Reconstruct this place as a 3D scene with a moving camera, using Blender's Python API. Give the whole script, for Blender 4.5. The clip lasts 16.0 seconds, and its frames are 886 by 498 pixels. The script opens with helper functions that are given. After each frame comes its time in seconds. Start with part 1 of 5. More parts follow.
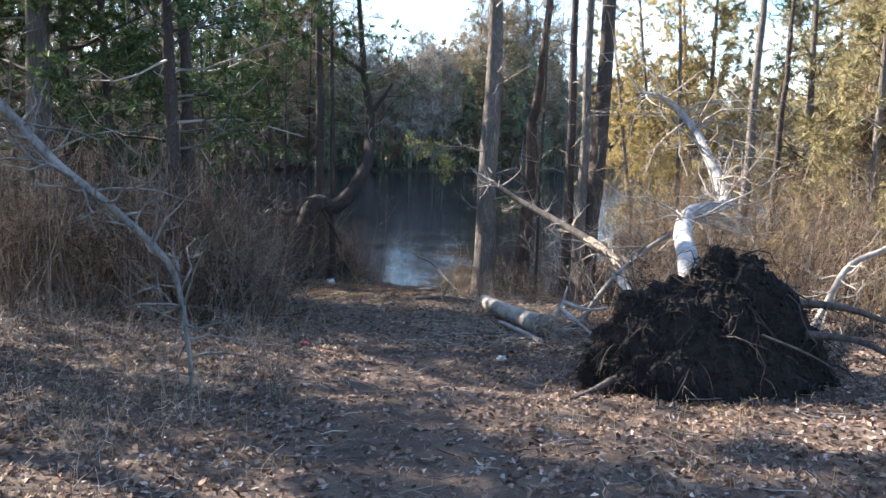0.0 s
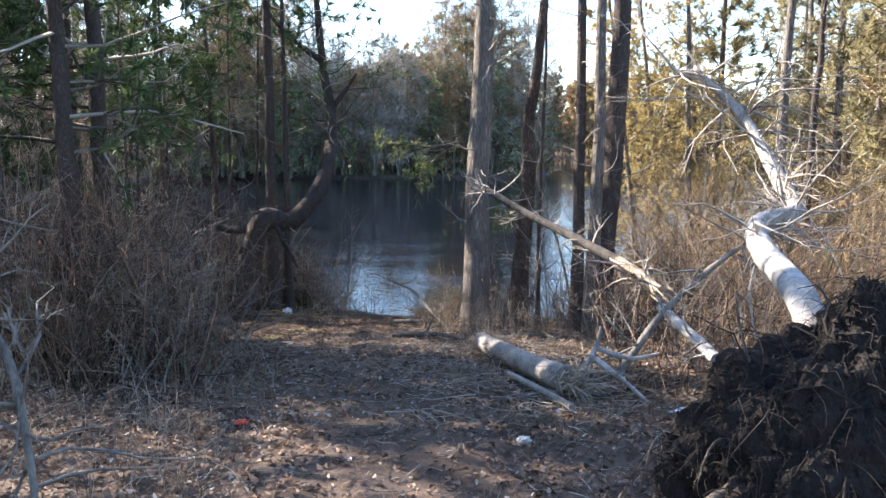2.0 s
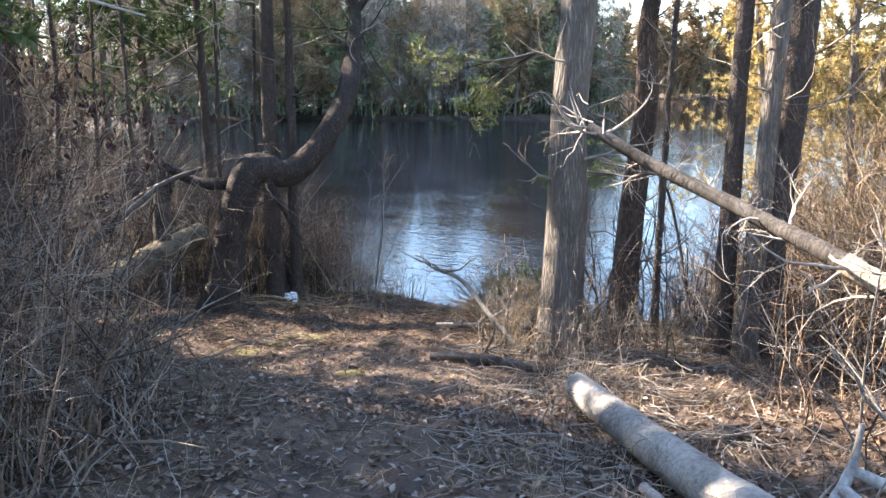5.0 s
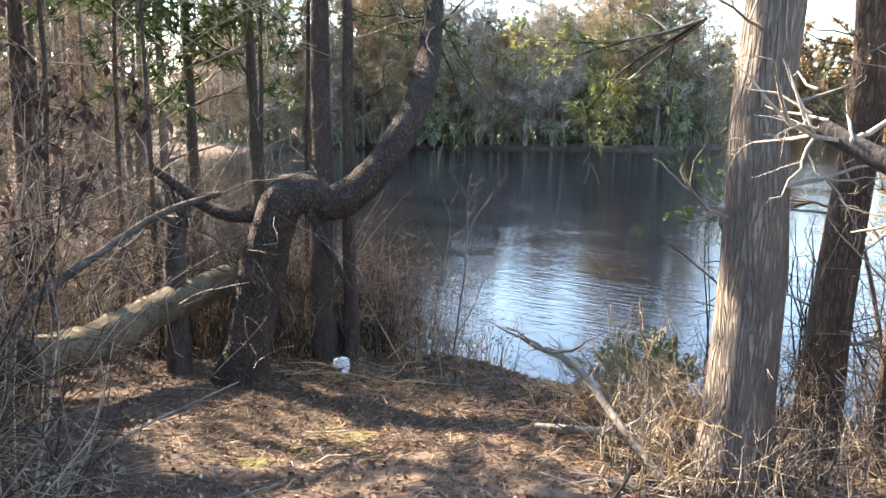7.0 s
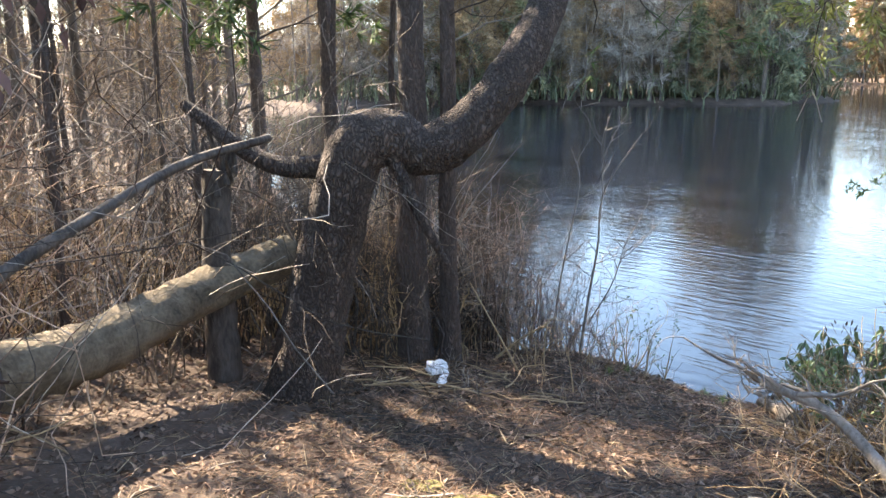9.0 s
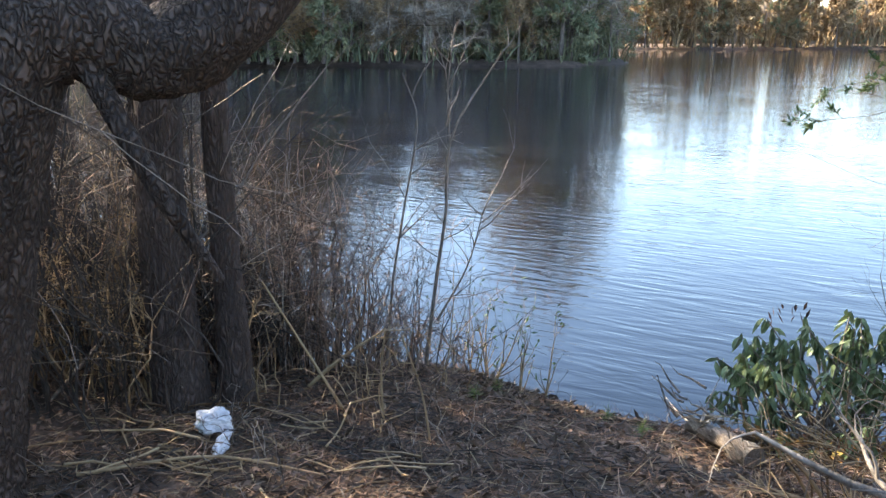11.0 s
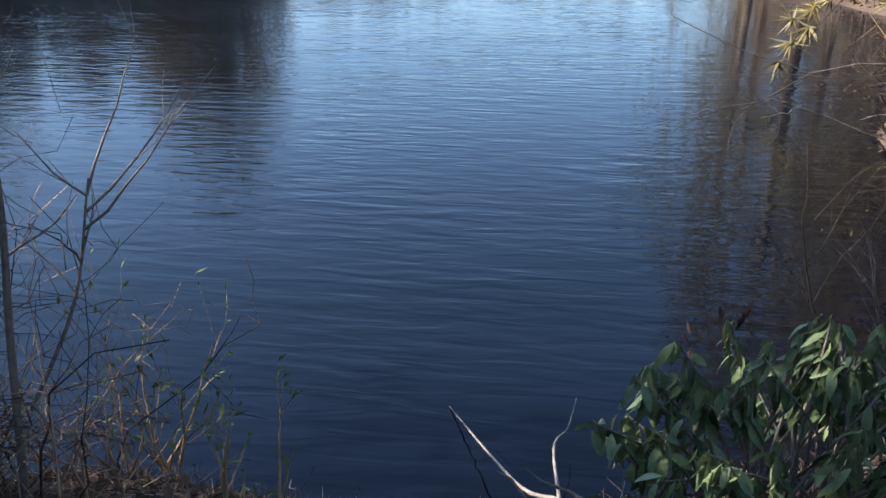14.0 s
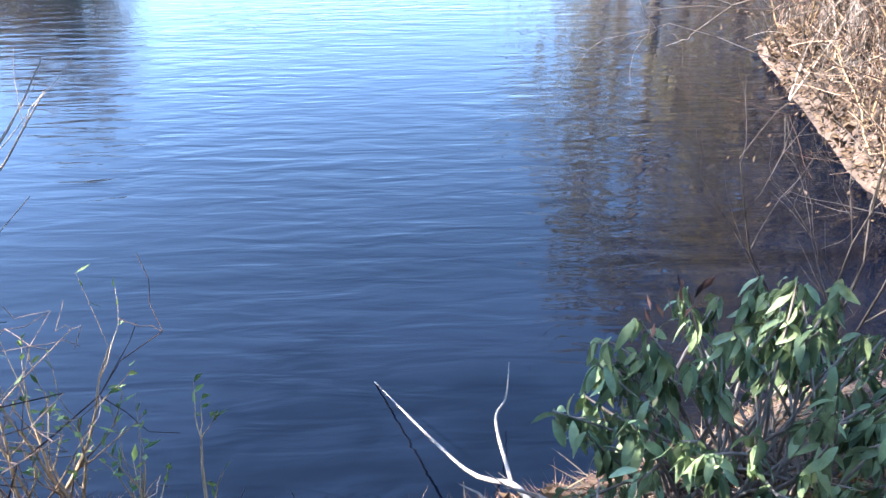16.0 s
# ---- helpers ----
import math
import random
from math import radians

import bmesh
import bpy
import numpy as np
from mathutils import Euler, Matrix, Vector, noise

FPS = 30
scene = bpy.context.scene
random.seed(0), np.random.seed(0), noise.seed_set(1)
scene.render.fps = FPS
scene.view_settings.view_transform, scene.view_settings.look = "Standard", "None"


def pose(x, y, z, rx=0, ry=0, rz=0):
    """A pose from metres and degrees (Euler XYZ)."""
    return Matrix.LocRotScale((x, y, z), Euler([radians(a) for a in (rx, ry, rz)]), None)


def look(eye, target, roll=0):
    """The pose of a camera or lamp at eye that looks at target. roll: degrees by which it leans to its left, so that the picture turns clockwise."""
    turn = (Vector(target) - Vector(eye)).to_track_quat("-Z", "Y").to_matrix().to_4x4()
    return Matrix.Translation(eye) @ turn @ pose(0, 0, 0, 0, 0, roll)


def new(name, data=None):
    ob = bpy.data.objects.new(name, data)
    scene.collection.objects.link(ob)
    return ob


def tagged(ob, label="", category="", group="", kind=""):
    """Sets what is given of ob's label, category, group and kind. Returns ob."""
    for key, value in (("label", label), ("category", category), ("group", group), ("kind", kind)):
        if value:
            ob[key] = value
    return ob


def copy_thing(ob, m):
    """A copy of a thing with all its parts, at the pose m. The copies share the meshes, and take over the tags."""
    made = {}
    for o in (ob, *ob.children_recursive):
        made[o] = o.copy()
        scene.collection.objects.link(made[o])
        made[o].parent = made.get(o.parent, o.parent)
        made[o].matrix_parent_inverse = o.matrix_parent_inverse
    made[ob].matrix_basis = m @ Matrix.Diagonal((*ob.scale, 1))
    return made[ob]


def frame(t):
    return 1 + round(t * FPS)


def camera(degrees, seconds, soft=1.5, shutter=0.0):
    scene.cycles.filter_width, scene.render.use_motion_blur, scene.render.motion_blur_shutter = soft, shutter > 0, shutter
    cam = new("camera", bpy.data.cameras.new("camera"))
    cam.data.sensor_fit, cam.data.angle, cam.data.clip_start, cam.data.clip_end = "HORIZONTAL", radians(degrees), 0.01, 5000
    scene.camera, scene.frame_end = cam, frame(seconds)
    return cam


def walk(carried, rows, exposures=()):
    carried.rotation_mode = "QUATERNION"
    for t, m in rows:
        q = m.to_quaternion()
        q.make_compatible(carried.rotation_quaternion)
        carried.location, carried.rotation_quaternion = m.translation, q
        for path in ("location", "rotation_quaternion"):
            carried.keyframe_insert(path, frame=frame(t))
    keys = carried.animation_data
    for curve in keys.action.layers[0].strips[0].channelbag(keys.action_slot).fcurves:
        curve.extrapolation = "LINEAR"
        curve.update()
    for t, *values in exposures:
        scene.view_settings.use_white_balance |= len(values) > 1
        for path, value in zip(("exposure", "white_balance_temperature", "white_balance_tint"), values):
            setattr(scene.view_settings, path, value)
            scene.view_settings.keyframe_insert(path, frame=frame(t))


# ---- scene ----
cam = camera(56.8, 16.0)
METRES, EYE, TILT, LEAN, TURN = 14.5, 1.5, -8.0, -1.0, 0.0
ROWS = [
    (0.0, 0.0, 0.0, 0.0, 0.0, 0.0, -0.0),
    (0.5, -0.0077, 0.0388, 0.0023, -0.32, 0.45, 0.95),
    (1.0, -0.0108, 0.0816, 0.0071, -1.45, 0.94, 1.64),
    (1.5, -0.0139, 0.1249, 0.0099, -1.7, 0.64, 0.64),
    (2.0, -0.0128, 0.1663, 0.0139, -2.39, 0.45, 1.34),
    (2.5, -0.0074, 0.2076, 0.0176, -2.09, 0.38, 1.57),
    (3.0, -0.0116, 0.2499, 0.0202, -2.71, 0.47, 3.52),
    (3.5, -0.0081, 0.2965, 0.0221, -2.23, -1.91, 1.61),
    (4.0, -0.009, 0.3376, 0.0246, -1.81, -4.49, 0.7),
    (4.5, -0.0072, 0.3758, 0.0279, 0.12, -4.12, 0.46),
    (7.0, -0.0182, 0.5682, 0.0364, 8.05, -1.32, -0.62),
    (7.5, -0.0234, 0.6002, 0.0343, 12.82, -1.94, -1.9),
    (8.0, -0.0341, 0.6284, 0.0344, 14.49, -2.98, -0.96),
    (10.5, -0.0733, 0.7797, 0.0318, 6.81, -5.38, 0.97),
    (11.0, -0.0753, 0.8093, 0.0292, 0.61, -6.49, 0.89),
    (11.5, -0.0769, 0.8342, 0.032, -1.59, -7.25, 0.72),
    (12.0, -0.0805, 0.8603, 0.0342, -7.73, -8.57, 2.96),
    (12.5, -0.074, 0.8847, 0.0341, -12.65, -9.54, 3.69),
    (13.0, -0.0692, 0.9073, 0.035, -17.21, -10.36, 4.59),
    (13.5, -0.0671, 0.9318, 0.0366, -21.76, -12.89, 5.36),
    (14.0, -0.0589, 0.951, 0.035, -22.17, -17.27, 3.97),
    (14.5, -0.0574, 0.9656, 0.0341, -23.79, -24.54, 4.1),
    (15.0, -0.0582, 0.9748, 0.0336, -26.72, -30.97, 4.2),
    (15.5, -0.0568, 0.9757, 0.0352, -28.27, -32.65, 4.32),
    (16.0, -0.058, 0.9707, 0.0389, -31.51, -23.17, 5.45),
]
walk(cam, [(t, pose(0, 0, EYE, TILT, LEAN, TURN) @ pose(METRES * x, METRES * y, METRES * z, 90 + pitch, roll, yaw)) for t, x, y, z, yaw, pitch, roll in ROWS],
     exposures=[(0.0, 2.2, 6300, 9), (2.5, 2.35, 6400, 10), (3.5, 2.4, 6500, 10), (4.5, 2.7, 6600, 10), (7.0, 3.1, 7600, 11), (8.0, 3.15, 7500, 11), (10.5, 3.35, 7400, 11), (11.0, 3.0, 7300, 11), (12.0, 2.25, 6800, 11), (13.0, 1.7, 6500, 10), (13.5, 1.5, 6300, 10), (14.0, 1.6, 6200, 10), (14.5, 2.4, 5700, 14), (15.0, 3.25, 5600, 16), (15.5, 3.8, 5800, 16), (16.0, 3.4, 5900, 13)])

# ---- world, sun ----
SUN_AZ, SUN_EL = radians(-62), radians(36)          # azimuth from +y towards +x
sun_way = Vector((math.sin(SUN_AZ) * math.cos(SUN_EL), math.cos(SUN_AZ) * math.cos(SUN_EL), math.sin(SUN_EL)))
world = bpy.data.worlds.new("sky")
scene.world = world
world.use_nodes = True
wn = world.node_tree.nodes
wsky = wn.new("ShaderNodeTexSky")
wsky.sky_type, wsky.sun_disc = "NISHITA", False
wsky.sun_elevation, wsky.sun_rotation = SUN_EL, SUN_AZ
wsky.air_density, wsky.dust_density, wsky.ozone_density = 1.0, 0.5, 3.4
wn["Background"].inputs[1].default_value = 0.125
world.node_tree.links.new(wsky.outputs[0], wn["Background"].inputs[0])
sun = new("sun", bpy.data.lights.new("sun", "SUN"))
sun.data.energy, sun.data.angle, sun.data.color = 5.0, radians(0.6), (1.0, 0.91, 0.8)
sun.matrix_world = look(sun_way * 50, (0, 0, 0))

# ---- materials ----


def material(name, low, high, scale=8.0, rough=0.9, bump=0.4, stretch=(1, 1, 1), mottle=0.35, island=0.0, through_light=0.0, fine=60.0, each=0.0, shift=0.0):
    """A matt natural surface: two colours mixed by coarse and fine noise, with relief."""
    mat = bpy.data.materials.new(name)
    mat.use_nodes = True
    nt = mat.node_tree
    n, link = nt.nodes, nt.links.new
    bsdf = n["Principled BSDF"]
    bsdf.inputs["Roughness"].default_value = rough
    bsdf.inputs["Specular IOR Level"].default_value = 0.25
    tc, mp = n.new("ShaderNodeTexCoord"), n.new("ShaderNodeMapping")
    mp.inputs["Scale"].default_value = stretch
    link(tc.outputs["Object"], mp.inputs[0])
    a, b = n.new("ShaderNodeTexNoise"), n.new("ShaderNodeTexNoise")
    a.inputs["Scale"].default_value, a.inputs["Detail"].default_value, a.inputs["Roughness"].default_value = scale, 6, 0.65
    b.inputs["Scale"].default_value, b.inputs["Detail"].default_value = fine, 4
    link(mp.outputs[0], a.inputs[0])
    link(mp.outputs[0], b.inputs[0])
    ramp = n.new("ShaderNodeValToRGB")
    ramp.color_ramp.elements[0].position, ramp.color_ramp.elements[1].position = 0.5 + shift - mottle / 2, min(1.0, 0.5 + shift + mottle / 2)
    ramp.color_ramp.elements[0].color, ramp.color_ramp.elements[1].color = (*low, 1), (*high, 1)
    mixv = n.new("ShaderNodeMath")
    mixv.operation = "ADD"
    half = n.new("ShaderNodeMath")
    half.operation, half.inputs[1].default_value = "MULTIPLY_ADD", 0.45
    half.inputs[2].default_value = -0.22
    link(b.outputs[0], half.inputs[0])
    link(a.outputs[0], mixv.inputs[0])
    link(half.outputs[0], mixv.inputs[1])
    value = mixv.outputs[0]
    if island or each:
        g = n.new("ShaderNodeNewGeometry") if island else n.new("ShaderNodeObjectInfo")
        m2 = n.new("ShaderNodeMath")
        m2.operation, m2.inputs[1].default_value, m2.inputs[2].default_value = "MULTIPLY_ADD", island or each, -0.5 * (island or each)
        link(g.outputs["Random Per Island" if island else "Random"], m2.inputs[0])
        m3 = n.new("ShaderNodeMath")
        link(m2.outputs[0], m3.inputs[0])
        link(value, m3.inputs[1])
        value = m3.outputs[0]
    link(value, ramp.inputs[0])
    link(ramp.outputs[0], bsdf.inputs["Base Color"])
    if bump:
        bp = n.new("ShaderNodeBump")
        bp.inputs["Strength"].default_value, bp.inputs["Distance"].default_value = bump, 0.02
        link(mixv.outputs[0], bp.inputs["Height"])
        link(bp.outputs[0], bsdf.inputs["Normal"])
    if through_light:
        tr, ms = n.new("ShaderNodeBsdfTranslucent"), n.new("ShaderNodeMixShader")
        ms.inputs[0].default_value = through_light
        link(ramp.outputs[0], tr.inputs[0])
        link(bsdf.outputs[0], ms.inputs[1])
        link(tr.outputs[0], ms.inputs[2])
        link(ms.outputs[0], n["Material Output"].inputs[0])
    return mat




def bark(name, low, high, crack, size=14.0, tall=0.35, depth=0.03):
    """Scaly bark: plates between dark cracks, with grain on the plates."""
    mat = material(name, low, high, 7, 0.95, 0.0, (1, 1, 0.35), 0.5, fine=60)
    nt = mat.node_tree
    n, link = nt.nodes, nt.links.new
    tc, mp = n.new("ShaderNodeTexCoord"), n.new("ShaderNodeMapping")
    mp.inputs["Scale"].default_value = (1, 1, tall)
    link(tc.outputs["Object"], mp.inputs[0])
    wob, add = n.new("ShaderNodeTexNoise"), n.new("ShaderNodeVectorMath")
    wob.inputs["Scale"].default_value = size * 0.5
    link(mp.outputs[0], wob.inputs[0])
    add.operation = "MULTIPLY_ADD"
    add.inputs[1].default_value = (0.07, 0.07, 0.07)
    link(wob.outputs["Color"], add.inputs[0])
    link(mp.outputs[0], add.inputs[2])
    vor = n.new("ShaderNodeTexVoronoi")
    vor.feature, vor.inputs["Scale"].default_value = "DISTANCE_TO_EDGE", size
    link(add.outputs[0], vor.inputs[0])
    edge = n.new("ShaderNodeMapRange")
    edge.inputs[1].default_value, edge.inputs[2].default_value = -0.08, 0.3
    link(vor.outputs["Distance"], edge.inputs[0])
    mixc = n.new("ShaderNodeMix")
    mixc.data_type = "RGBA"
    mixc.inputs[6].default_value = (*crack, 1)
    bs = n["Principled BSDF"]
    link(edge.outputs[0], mixc.inputs[0])
    link(bs.inputs["Base Color"].links[0].from_socket, mixc.inputs[7])
    link(mixc.outputs[2], bs.inputs["Base Color"])
    grain = n.new("ShaderNodeTexNoise")
    grain.inputs["Scale"].default_value, grain.inputs["Detail"].default_value = 45, 5
    link(mp.outputs[0], grain.inputs[0])
    tot = n.new("ShaderNodeMath")
    tot.operation, tot.inputs[1].default_value = "MULTIPLY_ADD", 0.5
    link(grain.outputs[0], tot.inputs[0])
    link(edge.outputs[0], tot.inputs[2])
    bp = n.new("ShaderNodeBump")
    bp.inputs["Strength"].default_value, bp.inputs["Distance"].default_value = 1.0, depth
    link(tot.outputs[0], bp.inputs["Height"])
    link(bp.outputs[0], bs.inputs["Normal"])
    return mat


BARK_PINE = bark("pine_bark", (0.055, 0.042, 0.036), (0.18, 0.138, 0.117), (0.06, 0.046, 0.04), 52, 0.3, 0.012)
BARK_SCALY = bark("scaly_bark", (0.05, 0.039, 0.033), (0.17, 0.132, 0.112), (0.036, 0.028, 0.024), 48, 0.5, 0.018)
BARK_GREY = bark("grey_bark", (0.1, 0.083, 0.072), (0.37, 0.315, 0.27), (0.1, 0.082, 0.07), 46, 0.12, 0.014)
BARK_RED = bark("reddish_bark", (0.05, 0.034, 0.027), (0.24, 0.165, 0.125), (0.05, 0.034, 0.027), 44, 0.22, 0.014)
BARK_FAR = material("weathered_bark", (0.05, 0.04, 0.034), (0.22, 0.18, 0.15), 2, 0.95, 0.6, (1, 1, 0.3), 0.4, fine=12)
BARK_PALE = material("bleached_bark", (0.13, 0.11, 0.092), (0.52, 0.485, 0.45), 5, 0.85, 0.8, (1, 1, 0.5), 0.45, fine=50)
WOOD_DEAD = material("dead_wood", (0.16, 0.13, 0.105), (0.5, 0.43, 0.36), 9, 0.9, 0.7, (1, 1, 0.3), 0.45, fine=70)
BARK_LOG = material("weathered_log_bark", (0.1, 0.085, 0.07), (0.44, 0.39, 0.34), 4, 0.9, 0.9, (1, 1, 1), 0.5, fine=45)
LOG_BROWN = material("mossy_brown_wood", (0.05, 0.04, 0.028), (0.24, 0.19, 0.13), 6, 0.95, 1.0, (1, 1, 1), 0.5, fine=50)
WOOD_FRESH = material("splintered_wood", (0.26, 0.19, 0.125), (0.6, 0.48, 0.36), 10, 0.8, 0.7, (1, 1, 0.3), 0.4, fine=80)
WOOD_CHIP = material("orange_split_wood", (0.16, 0.08, 0.04), (0.42, 0.25, 0.14), 12, 0.85, 0.6, (1, 1, 1), 0.4, fine=90)
DEAD_GREY = material("grey_dead_limb", (0.05, 0.043, 0.037), (0.34, 0.3, 0.26), 9, 0.9, 0.8, (1, 1, 0.4), 0.5, fine=60)
ROOT_DARK = material("earthy_root", (0.009, 0.008, 0.007), (0.05, 0.04, 0.035), 9, 0.95, 0.6, (1, 1, 0.4), 0.5, fine=60)
DRIFT = material("weathered_driftwood", (0.06, 0.045, 0.035), (0.36, 0.29, 0.22), 14, 0.9, 1.0, (1.6, 0.25, 1.6), 0.45, fine=90)
WOOD_DARK = material("wet_dark_wood", (0.025, 0.02, 0.017), (0.12, 0.1, 0.085), 9, 0.85, 0.8, (1, 1, 0.3), 0.4, fine=60)
# ramps shifted dark: shaded brush with a few sunlit twigs, put into the colour
TWIG = material("grey_twig", (0.055, 0.043, 0.035), (0.5, 0.42, 0.345), 2, 0.9, 0.0, island=0.8, mottle=0.7, shift=0.14)
TWIG_RED = material("russet_twig", (0.045, 0.026, 0.018), (0.5, 0.34, 0.24), 2, 0.9, 0.0, island=0.8, mottle=0.7, shift=0.14)
STEM_DRY = material("dry_stem", (0.14, 0.085, 0.045), (0.58, 0.42, 0.24), 3, 0.85, 0.0, island=0.7, mottle=0.9)
GRASS_DRY = material("dry_grass", (0.16, 0.1, 0.055), (0.52, 0.4, 0.25), 3, 0.85, 0.0, island=0.7, mottle=0.9, through_light=0.2)
NEEDLE = material("pine_needles", (0.025, 0.05, 0.022), (0.13, 0.17, 0.06), 1.2, 0.7, 0.0, island=0.5, mottle=0.7, through_light=0.25)
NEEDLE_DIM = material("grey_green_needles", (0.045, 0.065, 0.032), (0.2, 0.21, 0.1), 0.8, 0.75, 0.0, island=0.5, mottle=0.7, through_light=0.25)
# sprays and needles whose colour already holds the gold of the sunlight
LEAF_OLIVE_SUNLIT = material("sunlit_olive_sprays", (0.25, 0.195, 0.075), (0.62, 0.48, 0.21), 1.0, 0.7, 0.0, island=0.5, mottle=0.7, through_light=0.45)
NEEDLE_SUNLIT = material("sunlit_needles", (0.16, 0.14, 0.06), (0.46, 0.38, 0.2), 1.0, 0.7, 0.0, island=0.5, mottle=0.7, through_light=0.3)
# far needles lightened: distant haze and sun are put into their colour
NEEDLE_FAR_HAZY = material("hazy_far_conifer_needles", (0.075, 0.1, 0.06), (0.32, 0.32, 0.19), 0.5, 0.8, 0.0, island=0.5, mottle=0.7, through_light=0.3)
# light grey twigs, with some of the haze put into the colour
TWIG_HAZE = material("pale_bare_twigs", (0.13, 0.11, 0.09), (0.46, 0.41, 0.34), 0.5, 0.9, 0.0, island=0.6, mottle=0.8, through_light=0.15)
# brown twigs, with golden sunlight put into the colour
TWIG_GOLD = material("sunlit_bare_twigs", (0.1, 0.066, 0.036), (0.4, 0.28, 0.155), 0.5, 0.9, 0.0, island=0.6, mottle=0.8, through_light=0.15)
LEAF_YELLOW = material("yellow_green_leaf", (0.12, 0.15, 0.04), (0.42, 0.4, 0.14), 3, 0.55, 0.0, island=0.7, mottle=0.8, through_light=0.35)
LEAF_GREEN = material("leathery_green_leaf", (0.05, 0.08, 0.035), (0.26, 0.33, 0.16), 14, 0.34, 0.15, island=0.9, mottle=0.7, through_light=0.15)
LEAF_SHRUB = material("shrub_leaf", (0.05, 0.1, 0.03), (0.22, 0.28, 0.08), 5, 0.45, 0.0, island=0.6, mottle=0.7, through_light=0.25)
LEAF_TURNED = material("turned_leaf", (0.2, 0.07, 0.025), (0.36, 0.25, 0.07), 3, 0.6, 0.0, island=1.0, mottle=0.9, through_light=0.25)
LEAF_DEAD = material("fallen_leaf", (0.055, 0.034, 0.024), (0.32, 0.215, 0.155), 3, 0.75, 0.0, island=1.0, mottle=0.95, through_light=0.1)
LEAF_DARK = material("withered_leaf", (0.03, 0.016, 0.014), (0.15, 0.085, 0.07), 3, 0.75, 0.0, island=1.0, mottle=0.95, through_light=0.1)
LEAF_PALE = material("bleached_fallen_leaf", (0.15, 0.115, 0.09), (0.5, 0.42, 0.36), 3, 0.6, 0.0, island=0.9, mottle=0.9)
LEAF_BROWN = material("withered_leaf", (0.03, 0.02, 0.013), (0.15, 0.1, 0.06), 3, 0.75, 0.0, island=0.9, mottle=0.9, through_light=0.1)
STRAW = material("pine_straw", (0.07, 0.04, 0.027), (0.34, 0.205, 0.13), 3, 0.8, 0.0, island=0.8, mottle=0.9)
SOIL = material("leafy_soil", (0.03, 0.021, 0.016), (0.15, 0.105, 0.078), 1.6, 0.95, 1.0, fine=45, mottle=0.5)
EARTH = material("dark_root_earth", (0.006, 0.005, 0.0045), (0.036, 0.028, 0.024), 5, 1.0, 1.0, fine=40, mottle=0.5)
MOSS = material("moss", (0.055, 0.05, 0.022), (0.19, 0.165, 0.06), 20, 0.95, 1.0, fine=120)
PAPER = material("crumpled_white_plastic", (0.72, 0.72, 0.73), (0.88, 0.88, 0.88), 12, 0.45, 0.3)
STONE = material("pale_stone", (0.4, 0.36, 0.32), (0.7, 0.66, 0.6), 12, 0.85, 0.5)
RED_LEAF = material("red_plastic_scrap", (0.5, 0.05, 0.03), (0.7, 0.1, 0.06), 9, 0.5, 0.1)

FAR_WOODS = material("far_woods", (0.075, 0.06, 0.04), (0.27, 0.205, 0.135), 0.5, 0.95, 0.0, (1, 1, 0.12), 0.8, fine=3)
WATER = bpy.data.materials.new("pond_water")
WATER.use_nodes = True
nt = WATER.node_tree
bsdf = nt.nodes["Principled BSDF"]
bsdf.inputs["Base Color"].default_value = (0.002, 0.0035, 0.008, 1)
bsdf.inputs["Roughness"].default_value = 0.02
bsdf.inputs["IOR"].default_value = 1.333
tc, mp = nt.nodes.new("ShaderNodeTexCoord"), nt.nodes.new("ShaderNodeMapping")
mp.inputs["Scale"].default_value = (0.35, 1.5, 1)
wturn = nt.nodes.new("ShaderNodeMapping")
wturn.inputs["Rotation"].default_value = (0, 0, radians(30))
nt.links.new(tc.outputs["Object"], wturn.inputs[0])
nt.links.new(wturn.outputs[0], mp.inputs[0])
rip = nt.nodes.new("ShaderNodeTexNoise")
rip.inputs["Scale"].default_value, rip.inputs["Detail"].default_value, rip.inputs["Roughness"].default_value = 6.2, 2.5, 0.5
rip.inputs["Distortion"].default_value = 0.4
nt.links.new(mp.outputs[0], rip.inputs[0])
swell = nt.nodes.new("ShaderNodeTexNoise")
swell.inputs["Scale"].default_value, swell.inputs["Detail"].default_value = 0.5, 1.0
nt.links.new(tc.outputs["Object"], swell.inputs[0])
mul = nt.nodes.new("ShaderNodeMath")
mul.operation = "MULTIPLY"
nt.links.new(rip.outputs[0], mul.inputs[0])
nt.links.new(swell.outputs[0], mul.inputs[1])
wb = nt.nodes.new("ShaderNodeBump")
wb.inputs["Strength"].default_value, wb.inputs["Distance"].default_value = 0.68, 0.02
nt.links.new(mul.outputs[0], wb.inputs["Height"])
nt.links.new(wb.outputs[0], bsdf.inputs["Normal"])

# ---- mesh helpers ----
rng = np.random.default_rng(7)
pick = random.Random(11)


